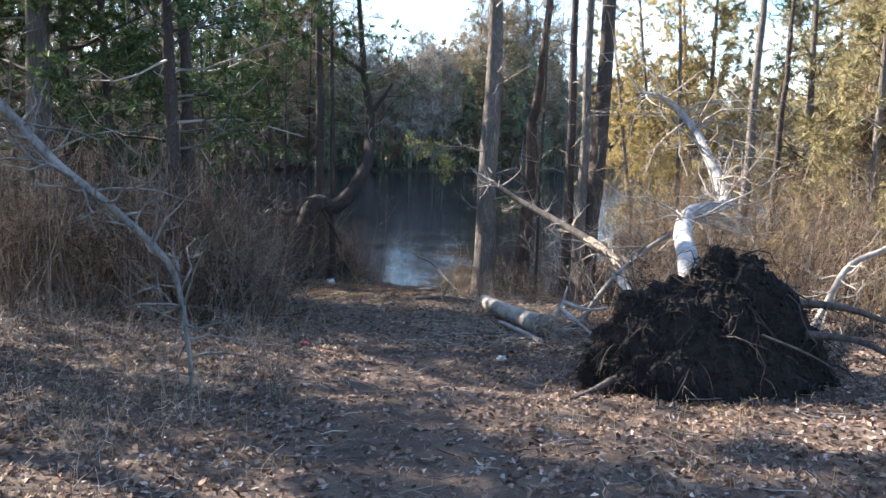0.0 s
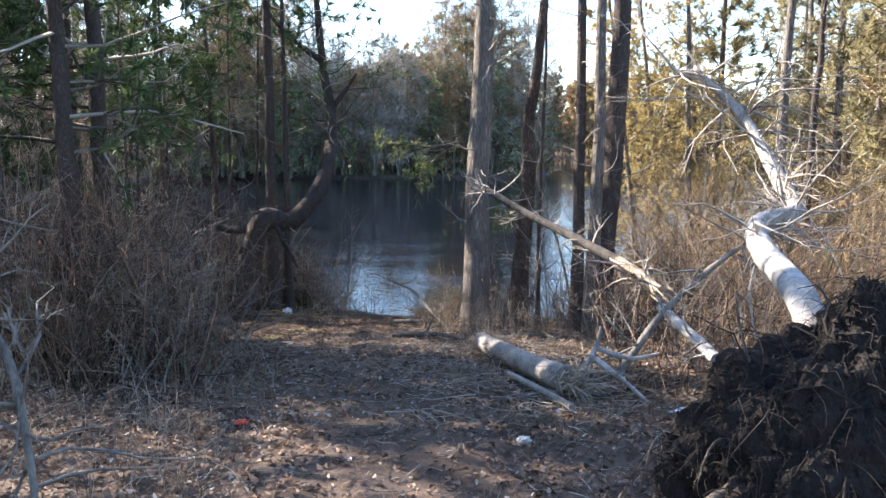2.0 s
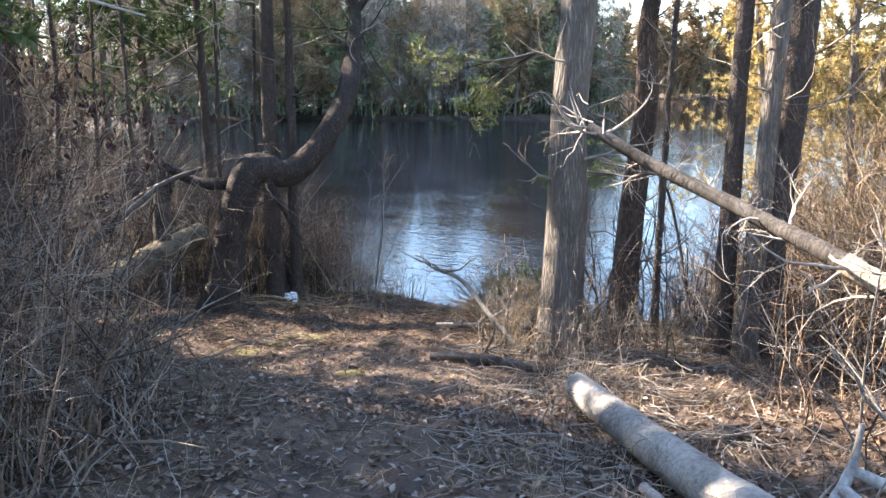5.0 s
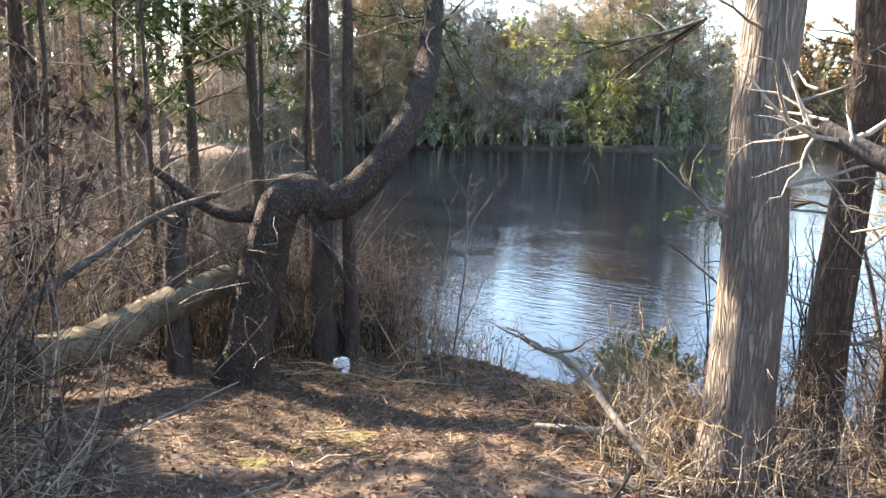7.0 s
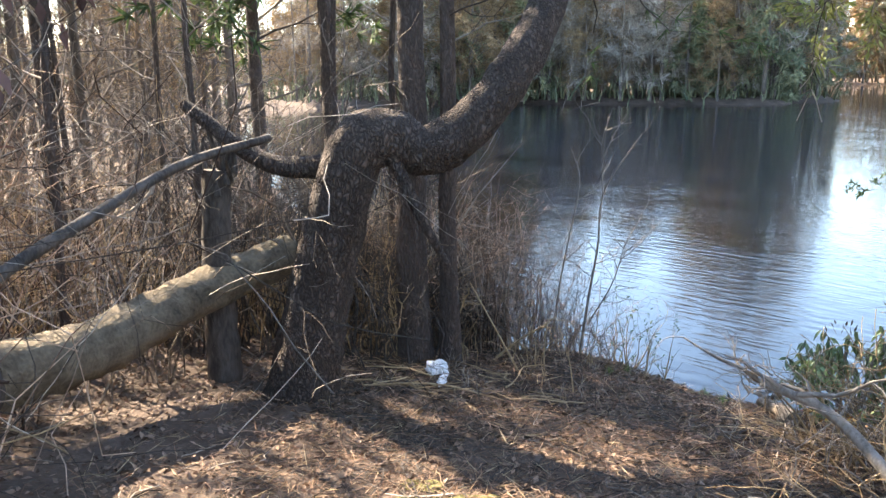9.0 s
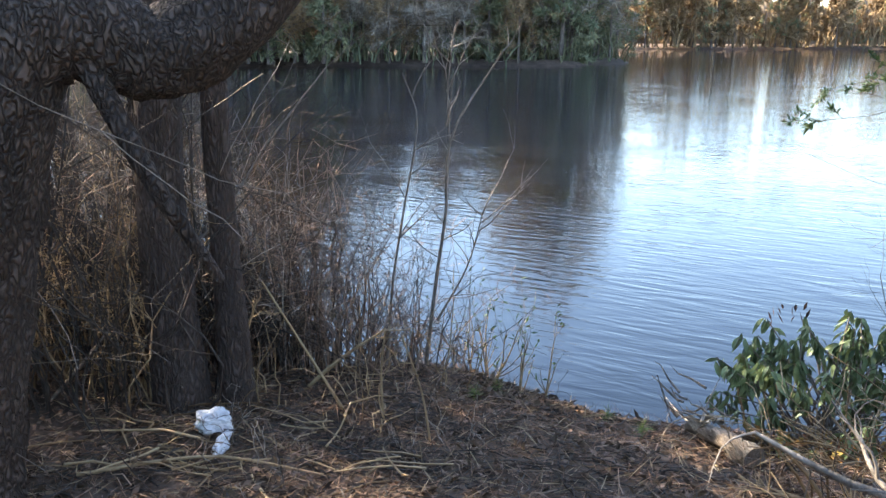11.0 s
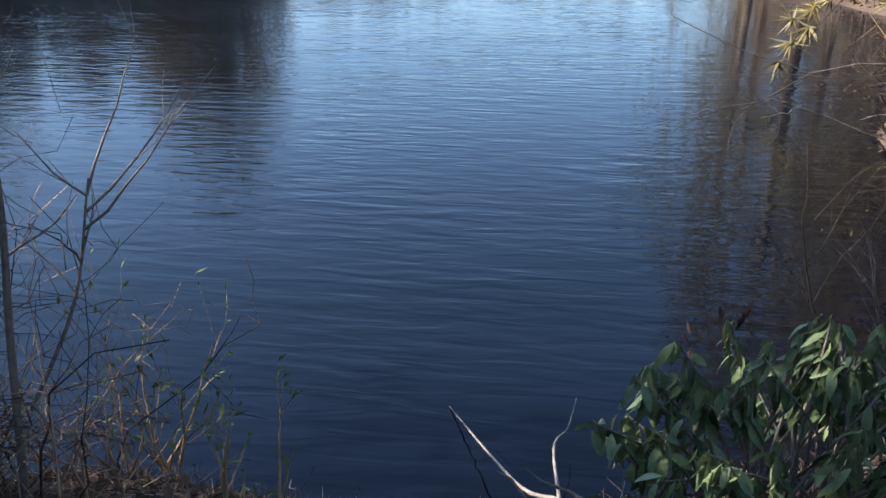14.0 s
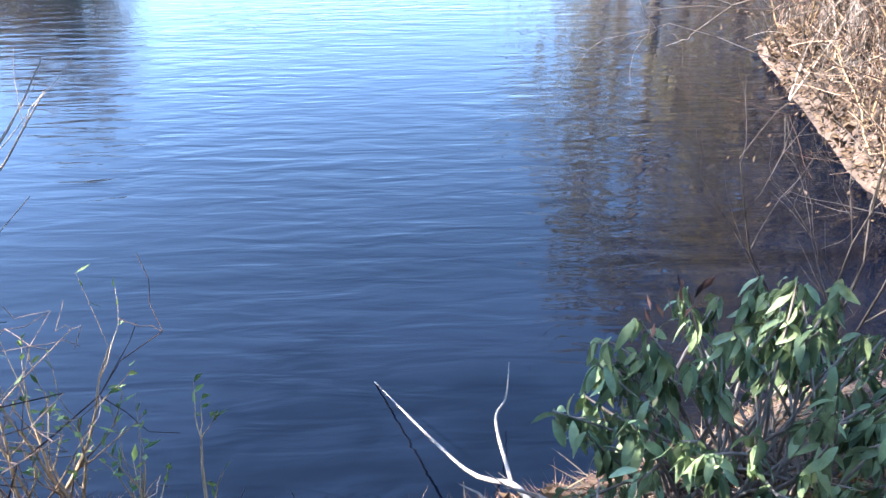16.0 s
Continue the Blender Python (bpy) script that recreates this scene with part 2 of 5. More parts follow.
class Build:
    """Gathers vertices and faces, then makes one mesh."""

    def __init__(self):
        self.v, self.q, self.t, self.n = [], [], [], 0

    def add(self, v, quads=None, tris=None):
        v = np.asarray(v, float).reshape(-1, 3)
        if quads is not None:
            self.q.append(np.asarray(quads, int).reshape(-1, 4) + self.n)
        if tris is not None:
            self.t.append(np.asarray(tris, int).reshape(-1, 3) + self.n)
        self.v.append(v)
        self.n += len(v)

    def mesh(self, name, mat, smooth=True):
        me = bpy.data.meshes.new(name)
        v = np.concatenate(self.v) if self.v else np.zeros((0, 3))
        q = np.concatenate(self.q) if self.q else np.zeros((0, 4), int)
        t = np.concatenate(self.t) if self.t else np.zeros((0, 3), int)
        me.vertices.add(len(v))
        me.vertices.foreach_set("co", v.ravel())
        me.loops.add(q.size + t.size)
        me.loops.foreach_set("vertex_index", np.concatenate([q.ravel(), t.ravel()]))
        me.polygons.add(len(q) + len(t))
        starts = np.concatenate([np.arange(len(q)) * 4, q.size + np.arange(len(t)) * 3])
        me.polygons.foreach_set("loop_start", starts)
        me.polygons.foreach_set("use_smooth", np.full(len(q) + len(t), smooth))
        me.update(calc_edges=True)
        me.validate()
        me.materials.append(mat)
        return me


def part(name, build, mat, parent=None, label="", smooth=True):
    ob = new(name, build.mesh(name, mat, smooth))
    if parent is not None:
        ob.parent = parent
    if label:
        tagged(ob, label)
    return ob


def thing(name, base, label, category, group="", kind="", turn=0.0):
    ob = new(name)
    ob.empty_display_size = 0.1
    ob.matrix_basis = pose(*base, 0, 0, turn)
    return tagged(ob, label, category, group, kind)


def unit(a):
    return a / np.maximum(np.linalg.norm(a, axis=-1, keepdims=True), 1e-9)


def tubes(b, P, R, sides=3, cap=False, rough=0.0):
    """Tapered tubes along N polylines of K points."""
    P, R = np.asarray(P, float), np.asarray(R, float)
    if P.ndim == 2:
        P, R = P[None], R[None]
    N, K, _ = P.shape
    T = unit(np.gradient(P, axis=1))
    ref = unit(np.cross(unit(P[:, -1] - P[:, 0]), np.array([0.31, 0.83, 0.12])))[:, None, :]
    u = unit(ref - (ref * T).sum(-1, keepdims=True) * T)
    w = np.cross(T, u)
    a = np.linspace(0, 2 * np.pi, sides, endpoint=False)
    r = np.repeat(R[:, :, None], sides, 2)
    if rough:
        r = r * (1 + rough * rng.normal(size=r.shape))
    V = P[:, :, None, :] + r[..., None] * (np.cos(a)[:, None] * u[:, :, None, :] + np.sin(a)[:, None] * w[:, :, None, :])
    i = np.arange(N)[:, None, None] * K * sides + np.arange(K - 1)[None, :, None] * sides
    j, j2 = np.arange(sides)[None, None, :], (np.arange(sides) + 1)[None, None, :] % sides
    quads = np.stack([i + j, i + j2, i + j2 + sides, i + j + sides], -1)
    b.add(V, quads=quads)
    if cap:
        for k, flip in ((0, True), (K - 1, False)):
            ring = V[:, k]
            c = ring.mean(1, keepdims=True)
            s = np.arange(sides)
            tri = np.stack([np.full(sides, sides), s, (s + 1) % sides], -1)
            if flip:
                tri = tri[:, ::-1]
            for m in range(N):
                b.add(np.concatenate([ring[m], c[m]]), tris=tri)


def curve(points, K):
    """K points on a smooth line through the given ones."""
    p = np.asarray(points, float)
    s = np.linspace(0, len(p) - 1, K)
    i = np.clip(s.astype(int), 0, len(p) - 2)
    f = (s - i)[:, None]
    g = np.concatenate([[2 * p[0] - p[1]], p, [2 * p[-1] - p[-2]]])
    p0, p1, p2, p3 = g[i], g[i + 1], g[i + 2], g[i + 3]
    return 0.5 * (2 * p1 + (p2 - p0) * f + (2 * p0 - 5 * p1 + 4 * p2 - p3) * f**2 + (3 * p1 - p0 - 3 * p2 + p3) * f**3)


def bough(out, tips, p, d, L, r, depth, kids=4, wob=0.22, up=0.05, spread=0.9, K=6, shrink=0.55):
    """A bough that forks into finer ones; fills out with polylines and tips with end points."""
    pts, dirs = [p.copy()], [d.copy()]
    for k in range(K - 1):
        d = (d + Vector((pick.gauss(0, wob), pick.gauss(0, wob), pick.gauss(0, wob) + up))).normalized()
        p = p + d * (L / (K - 1))
        pts.append(p.copy())
        dirs.append(d.copy())
    out.append((pts, [r * (1 - 0.72 * k / (K - 1)) for k in range(K)]))
    if depth <= 0:
        for k in range(K // 2, K):
            tips.append((pts[k], dirs[k]))
        return
    for c in range(kids):
        k = pick.randint(1, K - 1)
        side = Vector((pick.gauss(0, 1), pick.gauss(0, 1), pick.gauss(0, 0.7))).normalized()
        cd = (dirs[k] + side * spread).normalized()
        bough(out, tips, pts[k], cd, L * shrink * pick.uniform(0.6, 1.2), r * (1 - 0.72 * k / (K - 1)) * 0.62, depth - 1, kids, wob, up, spread, K, shrink)


def lay_boughs(b, out, sides=3, least=0.0):
    by = {}
    for pts, rad in out:
        by.setdefault(len(pts), []).append((pts, rad))
    for group in by.values():
        tubes(b, [[tuple(q) for q in g[0]] for g in group], np.maximum(np.array([g[1] for g in group]), least), sides)


def needles(b, tips, n, length, width, forward=0.7, droop=0.0):
    if not tips:
        return
    P = np.repeat(np.array([tuple(t[0]) for t in tips]), n, 0)
    D = np.repeat(np.array([tuple(t[1]) for t in tips]), n, 0)
    D = unit(D * forward + rng.normal(size=D.shape) * 0.75 + np.array([0, 0, -droop]))
    L = length * rng.uniform(0.6, 1.2, (len(P), 1))
    S = unit(np.cross(D, rng.normal(size=D.shape))) * width
    V = np.stack([P - S, P + S, P + D * L], 1)
    b.add(V, tris=np.arange(len(P) * 3).reshape(-1, 3))


def leaves(b, P, axis, length, width, fold=0.25, jitter=0.5):
    """Pointed, folded leaves: four corners and a raised rim."""
    P, axis = np.asarray(P, float), unit(np.asarray(axis, float))
    n = len(P)
    L = length * rng.uniform(0.6, 1.25, (n, 1))
    W = width * rng.uniform(0.6, 1.25, (n, 1))
    side = unit(np.cross(axis, np.array([0, 0, 1.0]) + jitter * rng.normal(size=(n, 3))))
    up = np.cross(side, axis)
    lift = fold * W * rng.uniform(-0.5, 1.5, (n, 1))
    V = np.stack([P, P + axis * L * 0.45 + side * W / 2 + up * lift, P + axis * L + up * lift * rng.uniform(-1, 1, (n, 1)), P + axis * L * 0.45 - side * W / 2 + up * lift], 1)
    i = np.arange(n)[:, None] * 4
    b.add(V, tris=np.concatenate([i + [0, 1, 2], i + [0, 2, 3]], 1))

# ---- ground and water ----
WATER_Z = -1.75
SHORE = [(-2.1, 16.05), (-1.6, 16.12), (-1.1, 16.18), (-0.8, 16.0), (-0.48, 15.72), (-0.2, 15.5), (0.25, 15.36), (0.8, 15.25), (1.4, 15.3), (1.95, 14.9), (2.5, 15.0), (3.1, 16.2),
         (4.7, 18.2), (8.0, 18.4), (9.6, 21), (10.6, 26), (20, 40), (70, 80), (135, 150), (132, 166), (80, 160), (30, 154), (5, 140), (2, 112), (10, 92), (14, 82), (11, 74), (4, 71), (-9, 70), (-20, 67),
         (-23, 55), (-17, 40), (-10, 28), (-5.5, 21), (-3.6, 17.6), (-2.7, 16.4)]
SH = np.array(SHORE)


def shore_distance(x, y):
    """Metres to the waterline, positive over the water."""
    x, y = np.asarray(x, float), np.asarray(y, float)
    best, inside = np.full(x.shape, 1e9), np.zeros(x.shape, bool)
    for (ax, ay), (bx, by) in zip(SH, np.roll(SH, -1, 0)):
        ex, ey = bx - ax, by - ay
        f = np.clip(((x - ax) * ex + (y - ay) * ey) / (ex * ex + ey * ey), 0, 1)
        best = np.minimum(best, np.hypot(x - ax - f * ex, y - ay - f * ey))
        cross = (ay > y) != (by > y)
        inside ^= cross & (x < ex * (y - ay) / np.where(ey == 0, 1e-9, ey) + ax)
    return np.where(inside, best, -best)


def height(x, y):
    x, y = np.asarray(x, float), np.asarray(y, float)
    z = np.interp(y, [-60, -10, 0, 3, 6.5, 8, 10.8, 12.3, 13.5, 14.7, 16, 20], [0.6, 0.25, 0.0, -0.24, -0.55, -0.65, -0.86, -0.99, -1.12, -1.27, -1.32, -1.35])
    side = np.clip((np.abs(x + 0.3) - 1.6) / 3.5, 0, 1)
    z = z + 0.14 * side * np.clip((y + 4) / 8, 0, 1)
    z = z + 0.035 * np.sin(1.7 * x + 0.6 * y) * np.sin(1.1 * y - 0.5 * x) + 0.018 * np.sin(5.1 * x + 1.3) * np.sin(4.3 * y + 0.7 * x) + 0.01 * np.sin(11 * x - 3 * y) * np.sin(9.0 * y + 4 * x)
    d = shore_distance(x, y)
    bank = np.interp(d, [-3, -0.9, -0.35, -0.12, 0, 0.3, 1.5, 6, 30], [0.55, 0.42, 0.3, 0.14, -0.01, -0.14, -0.55, -1.6, -3.5]) + WATER_Z
    wet = np.interp(d, [-1.3, -0.4], [0, 1])
    far = np.clip((np.hypot(x, y - 8) - 22) / 20, 0, 1)
    z = z * (1 - far) + far * (WATER_Z + 0.35 + 0.9 * np.clip(-d / 40, 0, 1))
    return z * (1 - wet) + bank * wet


def H(x, y):
    return float(height(np.array([x]), np.array([y]))[0])


def spread_axis(lo, hi, step, reach_lo, reach_hi):
    mid = list(np.arange(lo, hi, step))
    s, v, up = step, hi, []
    while v < reach_hi:
        up.append(v)
        s *= 1.13
        v += s
    s, v, down = step, lo - step, []
    while v > reach_lo:
        down.append(v)
        s *= 1.13
        v -= s
    return np.array(down[::-1] + mid + up)


gx, gy = spread_axis(-5.5, 6, 0.09, -1600, 1600), spread_axis(-1.5, 17.5, 0.09, -1600, 1800)
GX, GY = np.meshgrid(gx, gy, indexing="ij")
GZ = height(GX, GY)
near = (GX > -6) & (GX < 6.5) & (GY > -2) & (GY < 17)
GZ = GZ + np.where(near, 0.006 * rng.normal(size=GZ.shape), 0)
b = Build()
ni, nj = GX.shape
ii, jj = np.meshgrid(np.arange(ni - 1), np.arange(nj - 1), indexing="ij")
b.add(np.stack([GX, GY, GZ], -1), quads=np.stack([ii * nj + jj, (ii + 1) * nj + jj, (ii + 1) * nj + jj + 1, ii * nj + jj + 1], -1))
tagged(part("ground", b, SOIL), "brown woodland soil sloping down to the pond, trodden into a path", "ground", kind="structure")

b = Build()
b.add([(-60, 13, WATER_Z), (170, 13, WATER_Z), (170, 190, WATER_Z), (-60, 190, WATER_Z)], quads=[(0, 1, 2, 3)])
tagged(part("water", b, WATER, smooth=False), "rippled blue pond water mirroring sky and bare trees", "water", kind="structure")

# ---- trees ----


def trunk_line(base, top, K=16, wob=0.03):
    p = np.linspace(base, top, K)
    p[1:-1, :2] += np.cumsum(rng.normal(size=(K - 2, 2)) * wob * 0.5, 0) * np.linspace(1, 0.2, K - 2)[:, None]
    return p


def tree(name, label, base, h, r, kind, bark, leaf, lean=(0, 0), limbs=18, start=0.35, depth=1, kids=4, reach=0.2, clump=12, nlen=0.16, nwid=0.006, sides=10, line=None, flare=1.35, category="tree", group="", least=0.0, twig=None, limb_up=0.05, split=0, knots=6, bare_below=-1.0, limb_r=0.3, wood=True):
    """A tapered trunk, limbs that fork, and a crown of needles or bare twigs."""
    ob = thing(name, base, label, category, group)
    K = 18
    if line is None:
        pts = trunk_line((0, 0, -0.15), (lean[0] * h, lean[1] * h, h), K, 0.004 * h)
    else:
        pts = curve(np.array(line) - np.array(base), K)
    f = np.linspace(0, 1, K)
    rad = r * (1 - 0.8 * f**1.1) * (1 + (flare - 1) * np.exp(-f * 14))
    bt = Build()
    tubes(bt, pts, rad, sides, rough=0.035 if sides > 8 else 0.0)
    part("trunk", bt, bark, ob)
    out, tips, singles = [], [], []
    for i in range(limbs):
        g = start + (1 - start) * (i + pick.random()) / limbs
        k = min(K - 2, int(g * (K - 1)))
        p = Vector(pts[k]).lerp(Vector(pts[k + 1]), g * (K - 1) - k)
        a = pick.uniform(0, 2 * math.pi)
        taper = (1 - 0.75 * (g - start) / (1 - start + 1e-6)) if kind == "pine" else (1 - 0.55 * g)
        d = Vector((math.cos(a), math.sin(a), pick.uniform(-0.1, 0.5) if kind == "pine" else pick.uniform(0.25, 1.0))).normalized()
        mine = [] if i < split else out
        bough(mine, tips, p, d, h * reach * taper * pick.uniform(0.6, 1.25), max(rad[k] * limb_r, 0.008), depth, kids, 0.2, limb_up, 0.9, knots)
        if i < split:
            singles.append(mine)
    for mine in singles:
        bl = Build()
        lay_boughs(bl, mine, 3, least)
        part("limb", bl, twig or bark, ob)
    if out and wood:
        bl = Build()
        lay_boughs(bl, out, 3, least)
        tagged(part("branchwork", bl, twig or bark, ob), kind="stuff")
    tips = [t for t in tips if t[0].z > bare_below]
    if leaf is not None and tips:
        bc = Build()
        needles(bc, tips, clump, nlen, nwid, droop=0.1)
        part("crown", bc, leaf, ob, smooth=False)
    return ob


def at(x, y, dz=0.0):
    return (x, y, H(x, y) + dz)


# the trunks at the water's edge
tree("pine_tree", "grey-barked pine at the pond's edge, sunlit flaking bark", at(0.63, 12.25), 11, 0.15, "pine", BARK_GREY, NEEDLE, (0.025, 0), 34, 0.12, 1, 3, 0.075, 9, sides=20, twig=TWIG, bare_below=4.6, limb_r=0.1, split=8)
tree("pine_tree", "reddish leaning pine with scabbed bark at the bank", at(1.27, 13.1), 10, 0.125, "pine", BARK_RED, NEEDLE, line=[(1.27, 13.1, -1.45), (1.34, 13.1, -0.07), (1.42, 13.1, 0.97), (1.4, 13.1, 1.6), (1.52, 13.1, 2.4), (1.75, 13.2, 5), (2.0, 13.3, 9)], limbs=30, start=0.12, depth=1, kids=3, reach=0.1, clump=9, sides=18, twig=TWIG, bare_below=4.6, limb_r=0.1, split=6)
tree("pine_tree", "slim dark pine in a clump of three", at(1.86, 12.15), 9, 0.075, "pine", BARK_PINE, NEEDLE, (0.012, 0), 26, 0.2, 1, 3, 0.1, 9, sides=14, twig=TWIG, bare_below=4.6, limb_r=0.1, group="clump of three pines", split=4)
tree("pine_tree", "slim grey pine in a clump of three", at(2.0, 11.95), 9, 0.08, "pine", BARK_GREY, NEEDLE, (0.025, 0), 26, 0.2, 1, 3, 0.1, 9, sides=14, twig=TWIG, bare_below=4.6, limb_r=0.1, group="clump of three pines", split=4)
tree("pine_tree", "stout dark pine in a clump of three", at(2.14, 12.2), 11, 0.14, "pine", BARK_PINE, NEEDLE, (0.037, 0.01), 30, 0.15, 1, 3, 0.1, 9, sides=18, twig=TWIG, bare_below=4.6, limb_r=0.1, group="clump of three pines", split=4)
tree("sapling", "thin bare sapling standing beside the pines", at(1.5, 12.7), 6, 0.032, "bare", BARK_PINE, None, (0.005, 0), 22, 0.1, 1, 4, 0.1, sides=8, twig=TWIG, bare_below=4.6, limb_r=0.1)
tree("pine_tree", "forked grey pine on the far side of the thicket", at(5.3, 14.4), 8, 0.1, "pine", BARK_GREY, NEEDLE, (0.025, 0), 26, 0.3, 1, 4, 0.13, 10, sides=12, twig=TWIG, bare_below=4.6, limb_r=0.1, split=4)
tree("pine_tree", "thin pine standing beyond the thicket", at(5.9, 14.7), 8, 0.07, "pine", BARK_PINE, NEEDLE, (0.03, 0), 24, 0.3, 1, 4, 0.12, 10, sides=10, twig=TWIG, bare_below=4.6, limb_r=0.1, split=4)
tree("pine_tree", "stout grey pine rising from the thicket", at(-5.5, 11.4), 12, 0.19, "pine", BARK_GREY, NEEDLE, (0.004, 0), 40, 0.14, 2, 3, 0.13, 8, sides=16, twig=TWIG, bare_below=2.0, split=4)
tree("pine_tree", "dark slim trunk inside the thicket", at(-3.9, 12.6), 10, 0.12, "pine", BARK_PINE, NEEDLE, (0.0, 0), 44, 0.25, 2, 3, 0.15, 10, nwid=0.012, sides=12, twig=TWIG, bare_below=2.6)
tree("pine_tree", "straight dark pine behind the bent tree", at(-2.2, 14.9), 9, 0.095, "pine", BARK_PINE, NEEDLE, (-0.002, 0), 40, 0.3, 1, 5, 0.15, 14, nwid=0.012, sides=14, twig=TWIG, bare_below=4.0, limb_r=0.1, split=4)
tree("pine_tree", "thin dark pine behind the bent tree", at(-1.98, 14.95), 7, 0.06, "pine", BARK_PINE, NEEDLE, (-0.004, 0), 24, 0.3, 1, 4, 0.12, 10, sides=12, twig=TWIG, bare_below=4.6, limb_r=0.1)

# the bent tree: up to a knee, across, then up again and forked
bent_base = at(-2.55, 13.85)
bent = thing("bent_tree", bent_base, "old pine bent in a knee, with scaly dark bark", "tree")
line = curve(np.array([(-2.6, 13.85, -1.3), (-2.5, 13.85, -0.85), (-2.38, 13.85, -0.3), (-2.22, 13.85, 0.2), (-2.06, 13.9, 0.3), (-1.88, 13.98, 0.22), (-1.66, 14.1, 0.36), (-1.46, 14.3, 0.66), (-1.34, 14.6, 1.0), (-1.33, 15.1, 1.45), (-1.36, 15.4, 1.9), (-1.48, 15.5, 2.6), (-1.6, 15.5, 4.2)]) - np.array(bent_base), 60)
bb = Build()
tubes(bb, line, np.interp(np.linspace(0, 1, 60), [0, 0.05, 0.2, 0.3, 0.36, 0.5, 0.7, 0.85, 1], [0.26, 0.19, 0.15, 0.155, 0.135, 0.12, 0.1, 0.075, 0.04]), 24, rough=0.045)
part("trunk", bb, BARK_SCALY, bent)
for p0, p1, p2, r in [((-2.02, 13.85, 0.22), (-1.85, 13.8, -0.1), (-1.72, 13.9, -0.4), 0.035), ((-2.3, 13.9, 0.15), (-2.75, 13.95, 0.15), (-3.25, 14.0, 0.45), 0.07), ((-1.36, 15.4, 1.85), (-1.15, 15.4, 2.1), (-0.95, 15.4, 2.4), 0.05), ((-1.5, 15.5, 2.6), (-1.9, 15.4, 2.9), (-2.3, 15.3, 3.3), 0.05)]:
    bl = Build()
    tubes(bl, curve(np.array([p0, p1, p2]) - np.array(bent_base), 14), np.linspace(r, r * 0.45, 14), 10, rough=0.05)
    part("limb", bl, BARK_SCALY, bent)
out, tips = [], []
for i in range(26):
    k = pick.randint(44, 59)
    bough(out, tips, Vector(line[k]), Vector((pick.gauss(0, 1), pick.gauss(0, 1), pick.gauss(0.2, 0.4))).normalized(), pick.uniform(0.5, 1.3), 0.012, 1, 4)
bl, bc = Build(), Build()
lay_boughs(bl, out, 3)
needles(bc, tips, 9, 0.13, 0.005)
tagged(part("branchwork", bl, TWIG, bent), kind="stuff")
part("crown", bc, NEEDLE, bent, smooth=False)

# the understorey evergreens of the left bank
i = 0
for x, y, h, r, s in [(-3.3, 10.2, 8, 0.1, 0.25), (-4.6, 11.6, 6, 0.08, 0.2), (-5.3, 15.4, 8, 0.08, 0.42), (-3.4, 16.6, 7, 0.075, 0.36), (-4.5, 17.5, 7, 0.08, 0.3), (-6.6, 11.2, 9, 0.1, 0.15), (-6.0, 13.2, 8, 0.09, 0.3), (-8.6, 12.4, 9, 0.1, 0.1), (-13, 16, 9, 0.12, 0.1), (-15, 20, 9, 0.12, 0.1)]:
    tree("evergreen_tree", "dark green conifer with drooping needled boughs on the bank", at(x, y), h, r, "pine", BARK_PINE, NEEDLE, (pick.uniform(-0.03, 0.03), 0), 44, s, 1, 5, 0.2, 14, 0.17, 0.014, 8, twig=TWIG, group="evergreens of the shady bank", knots=5)
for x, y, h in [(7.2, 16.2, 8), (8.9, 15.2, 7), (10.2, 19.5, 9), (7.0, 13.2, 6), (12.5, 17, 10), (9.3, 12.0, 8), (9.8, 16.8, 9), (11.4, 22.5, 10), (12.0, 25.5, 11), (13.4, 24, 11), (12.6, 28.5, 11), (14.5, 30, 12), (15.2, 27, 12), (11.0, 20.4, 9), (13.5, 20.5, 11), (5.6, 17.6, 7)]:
    tree("evergreen_tree", "golden-lit soft-needled conifer on the sunny bank", at(x, y), h, 0.09, "pine", BARK_GREY, NEEDLE_SUNLIT, (pick.uniform(-0.03, 0.03), 0), 44, 0.06, 1, 5, 0.22, 22, 0.2, 0.013, 8, twig=TWIG, group="evergreens of the sunny bank", knots=5)

# pines added beyond the left edge of view to cast shade on the floor
for x, y, h in [(-6.6, 6.6, 9), (-7.6, 8.6, 13), (-6.2, 4.0, 7), (-9.2, 9.8, 14), (-7.7, 13.7, 8), (-9.9, 15.3, 10), (-10.4, 10.6, 11)]:
    tree("evergreen_tree", "broad dark pine added out of view to shade the leafy floor", at(x, y), h, 0.12, "pine", BARK_PINE, NEEDLE, (pick.uniform(-0.03, 0.03), 0), 46, 0.3, 1, 5, 0.2, 14, 0.2, 0.02, 8, twig=TWIG, group="evergreens of the shady bank", knots=5)
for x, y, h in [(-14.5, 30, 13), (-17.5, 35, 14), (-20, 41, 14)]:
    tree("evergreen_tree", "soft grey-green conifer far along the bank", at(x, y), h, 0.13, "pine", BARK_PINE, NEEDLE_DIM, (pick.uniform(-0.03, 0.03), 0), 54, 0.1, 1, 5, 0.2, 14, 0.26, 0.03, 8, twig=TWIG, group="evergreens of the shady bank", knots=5)
